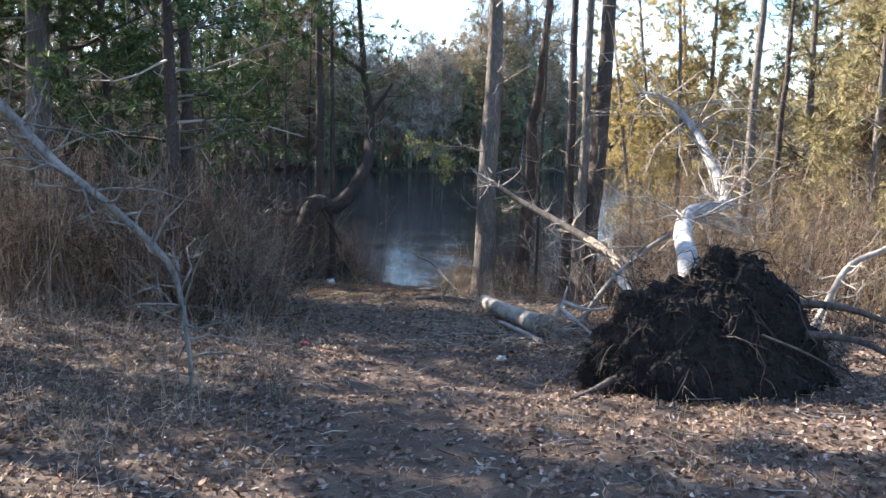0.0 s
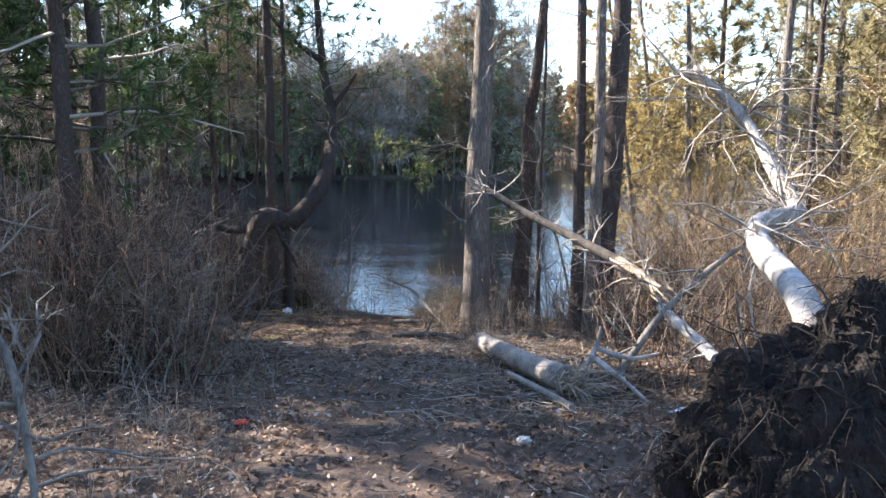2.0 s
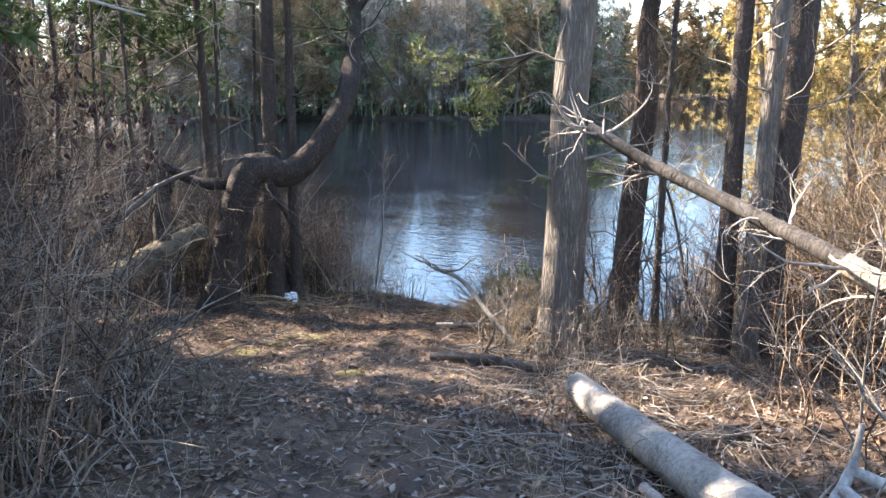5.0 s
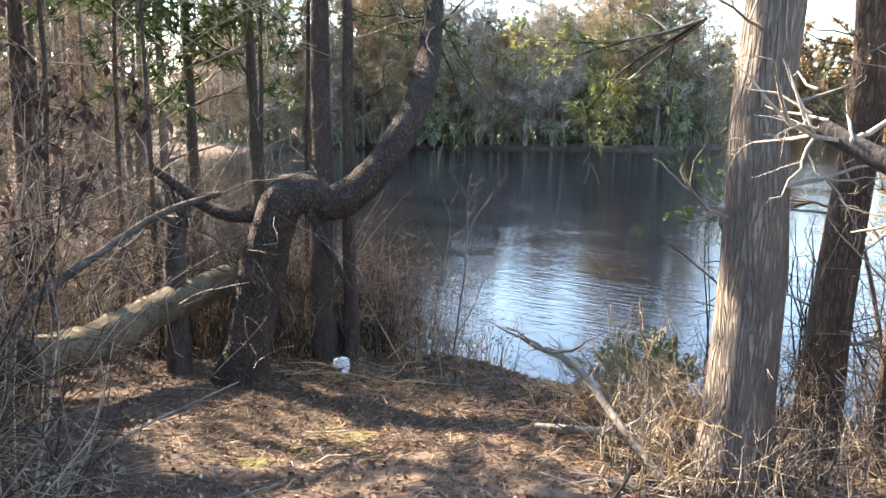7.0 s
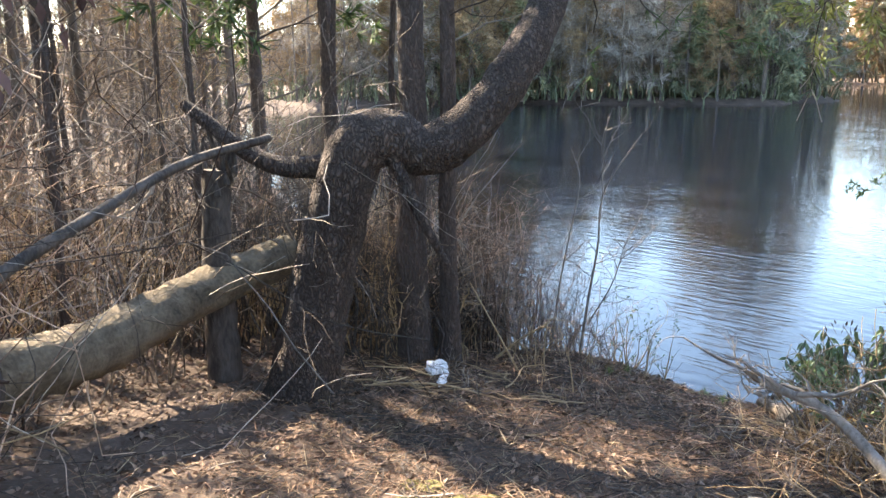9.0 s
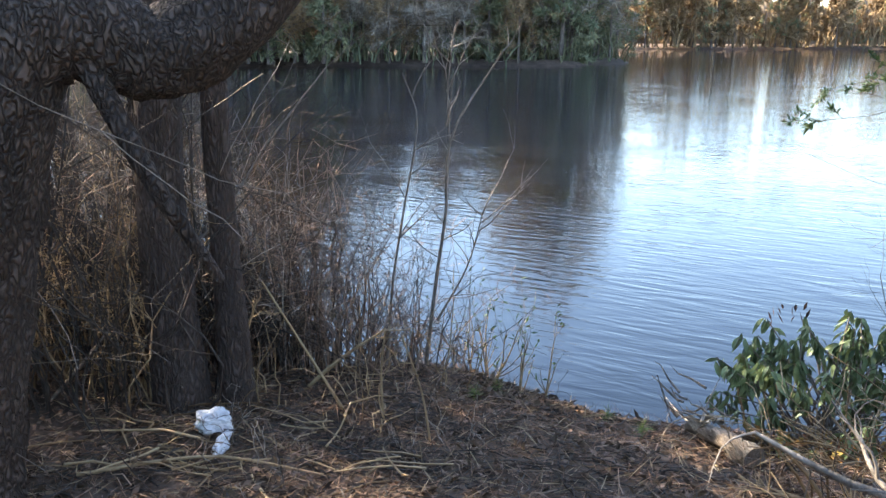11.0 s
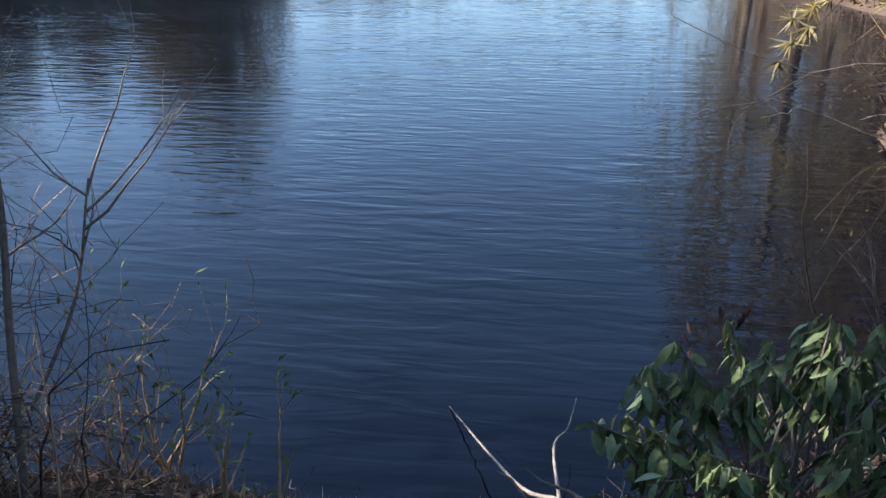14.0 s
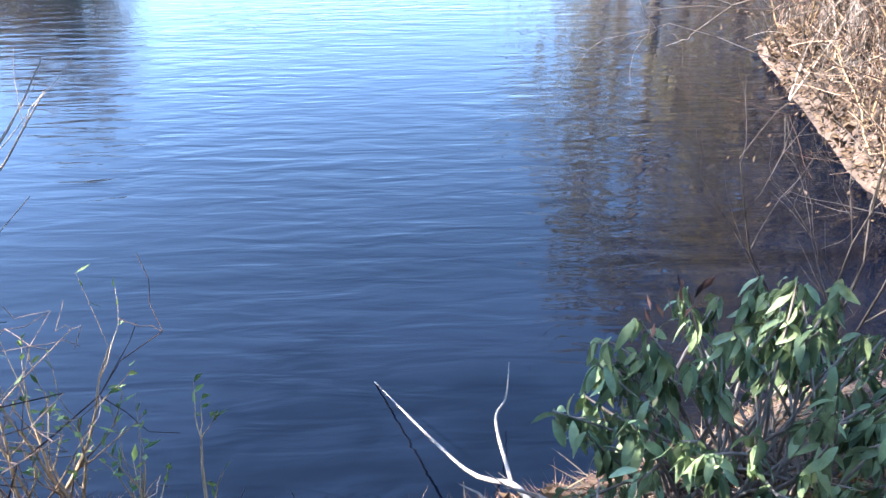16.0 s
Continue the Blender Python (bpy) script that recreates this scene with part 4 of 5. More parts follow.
def thicket(name, label, places, hmin, hmax, mat, r=0.006, lean=0.35, fork=2, category="brush", K=7):
    """Curved stems with side twigs, standing at the given places."""
    P = np.array(places)
    n = len(P)
    z = height(P[:, 0], P[:, 1])
    h = rng.uniform(hmin, hmax, n)
    a = rng.uniform(0, 2 * np.pi, n)
    l = np.minimum(np.abs(rng.normal(0, lean, n)), 0.85) * h
    f = np.linspace(0, 1, K)
    X = P[:, 0, None] + np.cos(a)[:, None] * l[:, None] * f**1.7
    Y = P[:, 1, None] + np.sin(a)[:, None] * l[:, None] * f**1.7
    Z = z[:, None] - 0.03 + h[:, None] * (f - 0.25 * (l / h)[:, None] * f**2.5)
    L = np.stack([X, Y, Z], -1)
    L[:, 1:] += np.cumsum(rng.normal(size=(n, K - 1, 3)) * 0.035 * h[:, None, None], 1)
    R = np.maximum((r * rng.uniform(0.6, 1.5, n))[:, None] * (1 - 0.8 * f), 0.0014)
    b = Build()
    tubes(b, L, R, 3)
    for g in range(fork):
        k = rng.integers(2, K, n)
        p = L[np.arange(n), k]
        d = unit(rng.normal(size=(n, 3)) + np.array([0, 0, 0.35]))
        s = np.minimum(h * rng.uniform(0.12, 0.4, n), rng.uniform(0.15, 0.5, n))[:, None]
        q = np.stack([p, p + d * s * 0.35, p + unit(d + 0.12 * rng.normal(size=(n, 3))) * s * 0.7, p + unit(d + 0.2 * rng.normal(size=(n, 3))) * s], 1)
        rr = (R[np.arange(n), k] * 0.8)[:, None] * np.array([1, 0.8, 0.55, 0.25])
        tubes(b, q, np.maximum(rr, 0.0012), 3)
    return tagged(part(name, b, mat), label, category, kind="stuff")


def spots(n, x0, x1, y0, y1, keep=None, clump=0.0):
    got = []
    while len(got) < n:
        x, y = pick.uniform(x0, x1), pick.uniform(y0, y1)
        for _ in range(1 if not clump else 6):
            u, v = x + pick.gauss(0, clump), y + pick.gauss(0, clump)
            if keep is None or keep(u, v):
                got.append((u, v))
    return got[:n]


def dry_land(x, y):
    return float(shore_distance(np.array([x]), np.array([y]))[0]) < -0.1


def left_bank(x, y):
    edge = np.interp(y, [4, 8, 9.3, 10.2, 10.8, 11.4, 12, 13.5, 15, 17], [-4.6, -3.7, -3.0, -2.5, -2.25, -3.0, -3.5, -3.45, -2.5, -2.2])
    return x < edge and dry_land(x, y)


def back_from_path(x, y):
    return left_bank(x + np.interp(y, [10, 11, 11.8, 14.2, 15], [0.1, 0.4, 1.0, 1.0, 0.3]), y)


def right_bank(x, y):
    edge = np.interp(y, [5, 7, 8.5, 9.5, 11, 13, 16], [3.6, 2.9, 1.9, 1.6, 1.7, 1.9, 2.2])
    return x > edge and dry_land(x, y)




def tangle(label, h, stems, mat, reach=0.55, lean=0.4):
    stems = min(stems, 7)
    ob = thing("bare_shrub", (0, 0, 0), label, "shrub", "bare shrubs of the banks")
    for i in range(stems):
        out = []
        d = Vector((pick.gauss(0, lean), pick.gauss(0, lean), 1)).normalized()
        bough(out, [], Vector((pick.gauss(0, 0.16), pick.gauss(0, 0.16), -0.05)), d, h * pick.uniform(0.6, 1.1), pick.uniform(0.006, 0.012), 2, 4, 0.16, -0.02, 1.0, 6, reach)
        bl = Build()
        lay_boughs(bl, out, 3, 0.0016)
        part("stem", bl, mat, ob)
    return ob


woods([lambda: tangle("tangled bare grey shrub with forking twigs", 1.9, 9, TWIG), lambda: tangle("tangled russet shrub with arching twigs", 1.5, 9, TWIG_RED), lambda: tangle("low tan shrub of dry twigs", 1.2, 9, STEM_DRY)], spots(64, -7, -2, 9.6, 16, back_from_path) + spots(16, -6, -2.6, 10.2, 12, left_bank))
woods([lambda: tangle("tall tangled russet shrub beside the path", 2.8, 8, TWIG_RED, 0.27, 0.12), lambda: tangle("tall tangled grey shrub beside the path", 2.5, 8, TWIG, 0.27, 0.12)], spots(40, -6, -3.1, 9.0, 11.2, left_bank))
woods([lambda: tangle("tangled grey shrub behind the fallen trees", 1.5, 9, TWIG), lambda: tangle("russet shrub behind the fallen trees", 1.2, 9, TWIG_RED), lambda: tangle("tan shrub of dry twigs by the water", 1.0, 9, STEM_DRY)], spots(48, 1.6, 7, 8.6, 16, right_bank))
woods([lambda: tangle("tall tangled grey shrub on the sunny bank", 2.4, 9, TWIG), lambda: tangle("tall russet shrub on the sunny bank", 2.1, 9, TWIG_RED)], spots(34, 2.9, 8, 10.2, 17.5, right_bank))
woods([lambda: tangle("wispy grey scrub at the foot of the pines", 0.75, 8, TWIG), lambda: tangle("wispy tan scrub at the foot of the pines", 0.6, 8, STEM_DRY)], spots(16, 0.0, 1.7, 11.8, 13.6, dry_land))
thicket("thicket", "dense brown thicket of bare stems on the bank", spots(520, -9, -3.3, 9.8, 16, left_bank, 0.1), 0.6, 2.1, TWIG, 0.006, 0.45, fork=6)
thicket("thicket", "tangle of russet vines and stems", spots(420, -7, -3.2, 10.3, 16, left_bank, 0.1), 0.5, 1.9, TWIG_RED, 0.006, 0.55, 6)
thicket("dry_vines", "straw-coloured vines hanging behind the bent tree", spots(300, -3.9, -2.35, 14.9, 16.2, dry_land, 0.08), 0.3, 1.0, STEM_DRY, 0.005, 0.35, 5)
thicket("thicket", "dark vines and twigs between the leaning trunks", spots(420, -4.2, -2.2, 14.6, 16.3, dry_land, 0.1), 0.5, 1.9, WOOD_DARK, 0.006, 0.4, 7)
thicket("shore_brush", "dark bare brush leaning over the pond", spots(300, -3.6, -1.9, 15.8, 17.4, lambda x, y: float(shore_distance(np.array([x]), np.array([y]))[0]) < 0.15, 0.12), 0.5, 1.3, TWIG, 0.004, 0.5, 9)
woods([lambda: tangle("dark bare shrub leaning over the water", 1.2, 7, WOOD_DARK, 0.42, 0.3), lambda: tangle("russet shrub at the water's edge", 1.0, 7, TWIG_RED, 0.42, 0.3)], spots(16, -3.8, -2.35, 15.4, 17.2, dry_land))
woods([lambda: tangle("tall russet shrub at the edge of the path", 2.2, 7, TWIG_RED, 0.3, 0.15)], spots(10, -3.5, -2.75, 9.4, 11.0))
woods([lambda: tangle("dense russet shrub crowding the path", 1.9, 7, TWIG_RED, 0.4, 0.22), lambda: tangle("dense grey shrub crowding the path", 1.6, 7, TWIG, 0.4, 0.25)], spots(26, -3.7, -2.0, 9.3, 10.9))
thicket("thicket", "brown brush crowding the edge of the path", spots(300, -3.8, -1.95, 9.2, 11.0, None, 0.1), 0.4, 1.7, TWIG_RED, 0.005, 0.45, 7)
thicket("low_twigs", "dark twigs heaped between the path and the log", spots(260, 0.05, 1.0, 9.6, 12.0, None, 0.1), 0.06, 0.35, TWIG, 0.003, 0.9, 5)
woods([lambda: tangle("pale dead shrub with curved leafless twigs", 1.1, 4, WOOD_DEAD, 0.5, 0.5)], spots(9, -3.4, -2.1, 8.9, 10.6))
thicket("shore_scrub", "russet brush standing at the lip of the bank", spots(190, -2.6, -1.55, 15.4, 16.2, dry_land, 0.1), 0.6, 1.35, TWIG_RED, 0.004, 0.35, 9)
thicket("shore_scrub", "dark brown brush standing at the lip of the bank", spots(90, -2.8, -1.7, 15.4, 16.3, dry_land, 0.1), 0.6, 1.45, TWIG, 0.004, 0.35, 9)
thicket("dry_reeds", "tan dry canes among the brush", spots(220, -6, -2, 11, 17, left_bank, 0.12), 0.4, 1.5, STEM_DRY, 0.006, 0.3, 3)
thicket("thicket", "grey brush round the pines", spots(500, 1.6, 8, 8.6, 16, right_bank, 0.15), 0.4, 1.7, TWIG, 0.006, 0.7, 6)
thicket("thicket", "russet brush beyond the uprooted tree", spots(500, 1.8, 7, 8.2, 15, right_bank, 0.15), 0.4, 1.5, TWIG_RED, 0.005, 0.6, 4)
thicket("thicket", "tall brown tangle of twigs along the sunny shore", spots(620, 2.4, 8.5, 10.2, 18.2, right_bank, 0.2), 0.8, 2.6, TWIG_GOLD, 0.006, 0.7, 7)
thicket("dry_reeds", "tan stems beside the uprooted tree", spots(160, 2.2, 6, 7.4, 11, right_bank, 0.1), 0.3, 1.0, STEM_DRY, 0.005, 0.6, 3)
thicket("scrub", "dry grey scrub at the foot of the pines", spots(300, -0.1, 1.5, 11.9, 13.7, dry_land, 0.12), 0.2, 0.7, TWIG, 0.0035, 0.6, 5)
thicket("shore_stems", "dark saplings standing between the pines", spots(46, 0.9, 2.4, 12.6, 14.7, dry_land, 0.1), 0.7, 1.8, WOOD_DARK, 0.012, 0.18, 3)
thicket("far_brush", "grey brush along the bank woods", spots(700, -30, -4, 12, 45, left_bank, 0.4), 0.9, 2.6, TWIG, 0.009, 0.9, 4)
thicket("far_brush", "tan brush along the sunny bank", spots(800, 4, 40, 12, 50, right_bank, 0.4), 0.8, 2.2, TWIG_RED, 0.009, 1.0, 4)
thicket("far_brush", "tan brush at the foot of the far woods", scatter(1000, 0, 150, 108, 185, 0.2, 9), 3.0, 11.0, TWIG_GOLD, 0.13, 0.35, 5)
woods([lambda: tangle("low grey shrub on the point of land", 1.0, 7, TWIG), lambda: tangle("low tan shrub on the point of land", 0.8, 7, STEM_DRY), lambda: tangle("low russet shrub on the point of land", 1.1, 7, TWIG_RED)], spots(70, 2.6, 8, 14.8, 18.6, dry_land))
thicket("thicket", "low russet brush covering the point of land", spots(900, 2.2, 8, 14.4, 18.9, dry_land, 0.15), 0.2, 0.8, TWIG_RED, 0.005, 0.8, 5)
thicket("thicket", "low dark brush on the lip of the point", spots(350, 2.2, 7, 14.6, 18.9, dry_land, 0.1), 0.15, 0.6, TWIG, 0.005, 0.9, 5)
thicket("thicket", "dense dark twigs on the shore of the point", spots(520, 2.0, 5.2, 14.7, 18.2, dry_land, 0.1), 0.2, 0.75, WOOD_DARK, 0.0045, 0.6, 8)
thicket("thicket", "reddish twigs on the shore of the point", spots(420, 2.0, 5.2, 14.7, 18.2, dry_land, 0.1), 0.2, 0.8, TWIG_RED, 0.004, 0.6, 8)
thicket("far_brush", "dark brush under the pines across the pond", scatter(900, -30, 16, 62, 110, 0.0, 8), 0.8, 3.0, NEEDLE_FAR_HAZY, 0.08, 0.7, 4)
thicket("shore_scrub", "dark forking twigs on the lip of the bank", spots(90, -2.1, -1.25, 15.55, 16.35, None, 0.1), 0.4, 1.15, WOOD_DARK, 0.004, 0.5, 9)
thicket("shore_scrub", "reddish wiry twigs on the lip of the bank", spots(50, -1.8, -1.0, 15.2, 16.1, None, 0.1), 0.25, 0.8, TWIG_RED, 0.0035, 0.5, 7)
thicket("thicket", "golden-brown brush along the far side of the point", spots(700, 8.6, 17, 18.6, 33, dry_land, 0.3), 0.8, 2.6, TWIG_GOLD, 0.009, 0.7, 6)
thicket("shore_scrub", "tangled bare twigs overhanging the shallow water", spots(150, -2.7, -1.5, 15.6, 16.6, None, 0.12), 0.25, 0.85, TWIG_RED, 0.0035, 0.6, 7)
thicket("shore_stems", "pale dry stems on the bank's lip", spots(46, -2.0, -1.0, 14.9, 15.9, dry_land, 0.08), 0.25, 0.6, STEM_DRY, 0.0035, 0.4, 2)

thicket("thicket", "dark brush along the outer shore of the point", spots(520, 4.0, 10.5, 17.0, 24, dry_land, 0.12), 0.4, 1.5, WOOD_DARK, 0.007, 0.6, 8)
thicket("thicket", "russet brush along the outer shore of the point", spots(520, 4.0, 10.5, 17.0, 24, dry_land, 0.12), 0.4, 1.7, TWIG_RED, 0.007, 0.6, 8)

# dry grass and low twigs over the open floor
rng, pick = np.random.default_rng(23), random.Random(23)


def off_path(x, y):
    c = np.interp(y, [0, 4, 8, 11, 14], [0.15, -0.05, -0.35, -0.8, -0.8])
    return abs(x - c) > 0.75 and dry_land(x, y)


thicket("dry_grass", "low bleached grass tufts beside the path", spots(5200, -5.5, 5.5, 1.5, 11.5, off_path, 0.07), 0.04, 0.2, GRASS_DRY, 0.0022, 0.7, 0, "grass", 4)
thicket("low_twigs", "thin dead twigs standing in the leaf litter", spots(900, -5, -1.2, 3.4, 10.5, off_path, 0.1), 0.12, 0.5, TWIG, 0.0026, 0.6, 4)
thicket("low_twigs", "thin dead twigs near the waterline", spots(120, -2.4, -0.3, 13.8, 15.7, dry_land, 0.1), 0.06, 0.22, TWIG, 0.002, 0.6, 4)

# ---- leaf litter ----
rng, pick = np.random.default_rng(24), random.Random(24)


def litter(name, label, n, box, length, width, mat, keep=None, lift=0.012, tilt=0.35):
    x = rng.uniform(box[0], box[1], n)
    y = rng.uniform(box[2], box[3], n)
    ok = shore_distance(x, y) < -0.02
    if keep is not None:
        ok &= keep(x, y)
    x, y = x[ok], y[ok]
    P = np.stack([x, y, height(x, y) + rng.uniform(0.002, lift, len(x))], -1)
    a = rng.uniform(0, 2 * np.pi, len(x))
    b = Build()
    leaves(b, P, np.stack([np.cos(a), np.sin(a), rng.normal(0, tilt, len(x))], -1), length, width, 0.4, 0.5)
    return tagged(part(name, b, mat, smooth=False), label, "leaf litter", kind="stuff")


def sparse_path(x, y):
    c = np.interp(y, [0, 4, 8, 11, 14], [0.15, -0.05, -0.35, -0.8, -0.8])
    return (np.abs(x - c) > 0.5) | (rng.uniform(size=x.shape) < 0.45)


litter("leaf_litter", "brown fallen leaves over the floor", 52000, (-5.5, 5.5, 0.6, 11), 0.058, 0.036, LEAF_DEAD, sparse_path)
litter("leaf_litter", "bleached curled leaves among the brown ones", 9000, (-5.5, 5.5, 0.6, 12), 0.05, 0.03, LEAF_PALE, sparse_path)
litter("leaf_litter", "brown leaves on the brushy point", 26000, (2.2, 9.5, 11, 18.8), 0.07, 0.045, LEAF_BROWN)
litter("leaf_litter", "brown leaves matted on the lip of the point", 22000, (2.1, 5.5, 14.6, 18.4), 0.05, 0.028, LEAF_BROWN)
litter("leaf_litter", "small brown leaves by the waterline", 26000, (-4, 3, 10.5, 16.5), 0.036, 0.022, LEAF_DEAD)
litter("pine_straw", "russet pine needles over the path", 46000, (-3, 2.5, 3, 16.4), 0.11, 0.0035, STRAW)
litter("pine_straw", "pale needles and bits of stalk", 12000, (-3, 2.5, 8, 16.4), 0.13, 0.005, GRASS_DRY)
litter("leaf_litter", "dark withered leaves on the bank", 4000, (-2.4, 1.2, 13.4, 16.2), 0.045, 0.026, LEAF_BROWN)
litter("pine_straw", "matted grey-brown needles on the bank", 34000, (-2.4, 1.2, 12.6, 15.9), 0.085, 0.0022, STRAW)
litter("pine_straw", "matted pale needles on the bank", 1800, (-2.4, 1.2, 12.6, 15.8), 0.1, 0.0025, GRASS_DRY, lift=0.02)

litter("leaf_litter", "dark leaves along the outer shore of the point", 16000, (4.5, 11, 17.4, 24), 0.09, 0.055, LEAF_BROWN)


def sticks(name, label, n, box, L, r, mat):
    x, y = rng.uniform(box[0], box[1], n), rng.uniform(box[2], box[3], n)
    ok = shore_distance(x, y) < 0.02
    x, y = x[ok], y[ok]
    a, l = rng.uniform(0, 2 * np.pi, len(x)), L * rng.uniform(0.3, 1.4, len(x))
    f = np.linspace(-0.5, 0.5, 4)
    X = x[:, None] + np.cos(a)[:, None] * l[:, None] * f + rng.normal(0, 0.06, (len(x), 4)) * l[:, None]
    Y = y[:, None] + np.sin(a)[:, None] * l[:, None] * f + rng.normal(0, 0.06, (len(x), 4)) * l[:, None]
    Z = height(X, Y) + 0.01 + rng.uniform(0, 0.14, (len(x), 1)) * l[:, None] + rng.normal(0, 0.03, (len(x), 4)) * l[:, None]
    b = Build()
    tubes(b, np.stack([X, Y, Z], -1), (r * rng.uniform(0.5, 1.6, len(x)))[:, None] * np.array([1, 0.9, 0.75, 0.5]), 3)
    return tagged(part(name, b, mat), label, "twig litter", kind="stuff")


sticks("twig_litter", "broken dark twigs strewn on the bank", 5200, (-2.4, 1.2, 12.4, 15.8), 0.11, 0.0026, WOOD_DARK)
sticks("twig_litter", "broken grey twigs strewn on the bank", 3000, (-2.6, 1.2, 12.2, 15.8), 0.13, 0.0018, TWIG_RED)
sticks("twig_litter", "broken brown twigs strewn on the floor", 2600, (-4.5, 4.5, 1.0, 13), 0.22, 0.003, TWIG)
sticks("twig_litter", "pale broken sticks heaped beside the fallen log", 420, (-0.2, 1.7, 8.2, 12.6), 0.4, 0.004, WOOD_DEAD)
sticks("twig_litter", "pale broken sticks beside the plastic bag", 70, (-2.5, -1.2, 14.1, 14.95), 0.28, 0.004, STEM_DRY)

for pts, r in [([(-2.02, 14.95, -1.35), (-1.96, 14.96, -1.05), (-1.88, 14.95, -0.8)], 0.009), ([(-1.84, 15.2, -1.42), (-1.6, 15.2, -1.19), (-1.36, 15.2, -1.02)], 0.011), ([(-1.43, 14.84, -1.4), (-1.66, 14.86, -1.0), (-1.83, 14.85, -0.69)], 0.008), ([(-1.33, 14.8, -1.45), (-1.35, 14.81, -1.1), (-1.33, 14.8, -0.88)], 0.007), ([(-1.12, 14.6, -1.5), (-1.17, 14.62, -1.1), (-1.25, 14.6, -0.83)], 0.006), ([(-2.32, 14.2, -1.42), (-2.26, 14.2, -1.28), (-2.18, 14.2, -1.15)], 0.007), ([(-2.3, 14.1, H(-2.3, 14.1) + 0.02), (-1.9, 14.25, H(-1.9, 14.25) + 0.05), (-1.5, 14.2, H(-1.5, 14.2) + 0.02)], 0.008)]:
    log("dead_stick", "thin pale dead stick leaning by the plastic bag", pts, r, r * 0.5, STEM_DRY, K=10, sides=6, branches=2, reach=0.18, category="stick", rough=0.08)
for x, y, h in [(-0.36, 15.05, 0.07), (-0.84, 15.3, 0.08), (-0.27, 14.78, 0.06), (-0.95, 15.12, 0.07)]:
    ob = thing("pine_seedling", at(x, y), "tiny pine seedling tuft in the needle litter", "seedling", "seedlings on the bank")
    lb = Build()
    needles(lb, [(Vector((0, 0, h * f)), Vector((0, 0, 1))) for f in (0.2, 0.5, 0.8)], 26, 0.06, 0.0012, 0.5)
    part("foliage", lb, LEAF_SHRUB, ob, smooth=False)
    bl = Build()
    tubes(bl, curve([(0, 0, -0.02), (0.004, 0, h * 0.5), (0, 0.004, h)], 6), np.linspace(0.003, 0.0015, 6), 5)
    part("stem", bl, TWIG, ob)
litter("leaf_litter", "yellow and reddened leaves under the rhododendron", 260, (0.12, 0.75, 14.35, 14.8), 0.04, 0.02, LEAF_TURNED, lift=0.09, tilt=0.8)
litter("leaf_litter", "dark wet leaves along the waterline", 900, (-0.95, 0.5, 15.1, 15.75), 0.05, 0.028, LEAF_BROWN, lift=0.03)

# ---- shrubs at the water ----
rng, pick = np.random.default_rng(25), random.Random(25)


def bare_shrub(label, base, stems, h, r, mat, lean=(0, 0), name="bare_shrub", depth=2):
    ob = thing(name, base, label, "shrub")
    for i in range(stems):
        out = []
        d = Vector((lean[0] + pick.gauss(0, 0.22), lean[1] + pick.gauss(0, 0.22), 1)).normalized()
        bough(out, [], Vector((pick.gauss(0, 0.05), pick.gauss(0, 0.05), -0.03)), d, h * pick.uniform(0.7, 1.1), r, depth, 4, 0.13, 0.05, 0.7, 7, 0.5)
        bl = Build()
        lay_boughs(bl, out, 5)
        part("stem", bl, mat, ob)
    return ob


sap_base = at(-1.2, 15.7)
sap = thing("sapling", sap_base, "slender bare sapling with thin forked twigs at the water", "sapling")
for pts, r in [([(-1.2, 15.7, sap_base[2] - 0.05), (-1.14, 15.7, -0.95), (-1.09, 15.7, -0.59), (-1.06, 15.7, -0.2), (-0.82, 15.7, 0.2)], 0.012), ([(-1.13, 15.7, -1.15), (-0.98, 15.66, -0.85), (-0.9, 15.66, -0.55)], 0.007), ([(-1.07, 15.7, -0.25), (-1.08, 15.72, 0.0), (-1.06, 15.7, 0.25)], 0.006), ([(-1.4, 15.6, sap_base[2] - 0.05), (-1.36, 15.7, -0.95), (-1.3, 15.7, -0.57), (-1.23, 15.7, -0.14), (-1.3, 15.7, 0.1)], 0.009)]:
    line = curve(np.array(pts) - np.array(sap_base), 16)
    out = [([Vector(p) for p in line], list(np.linspace(r, r * 0.35, 16)))]
    for k in range(7):
        q = pick.randint(5, 15)
        fork = []
        bough(fork, [], Vector(line[q]), Vector((pick.gauss(0, 0.8), pick.gauss(0, 0.8), 0.7)).normalized(), pick.uniform(0.15, 0.4), 0.004, 1, 2, 0.12, 0.05, 0.7)
        bl = Build()
        lay_boughs(bl, fork, 4)
        part("twig", bl, TWIG, sap)
    bl = Build()
    lay_boughs(bl, out, 5)
    part("stem", bl, TWIG, sap)
bare_shrub("reddish bare shrub on the bank's lip", at(-1.42, 15.35), 5, 0.75, 0.007, TWIG_RED)
bare_shrub("bare grey shrub leaning over the water", at(1.3, 15.1), 4, 1.15, 0.006, WOOD_DARK, (-0.2, 0.25))
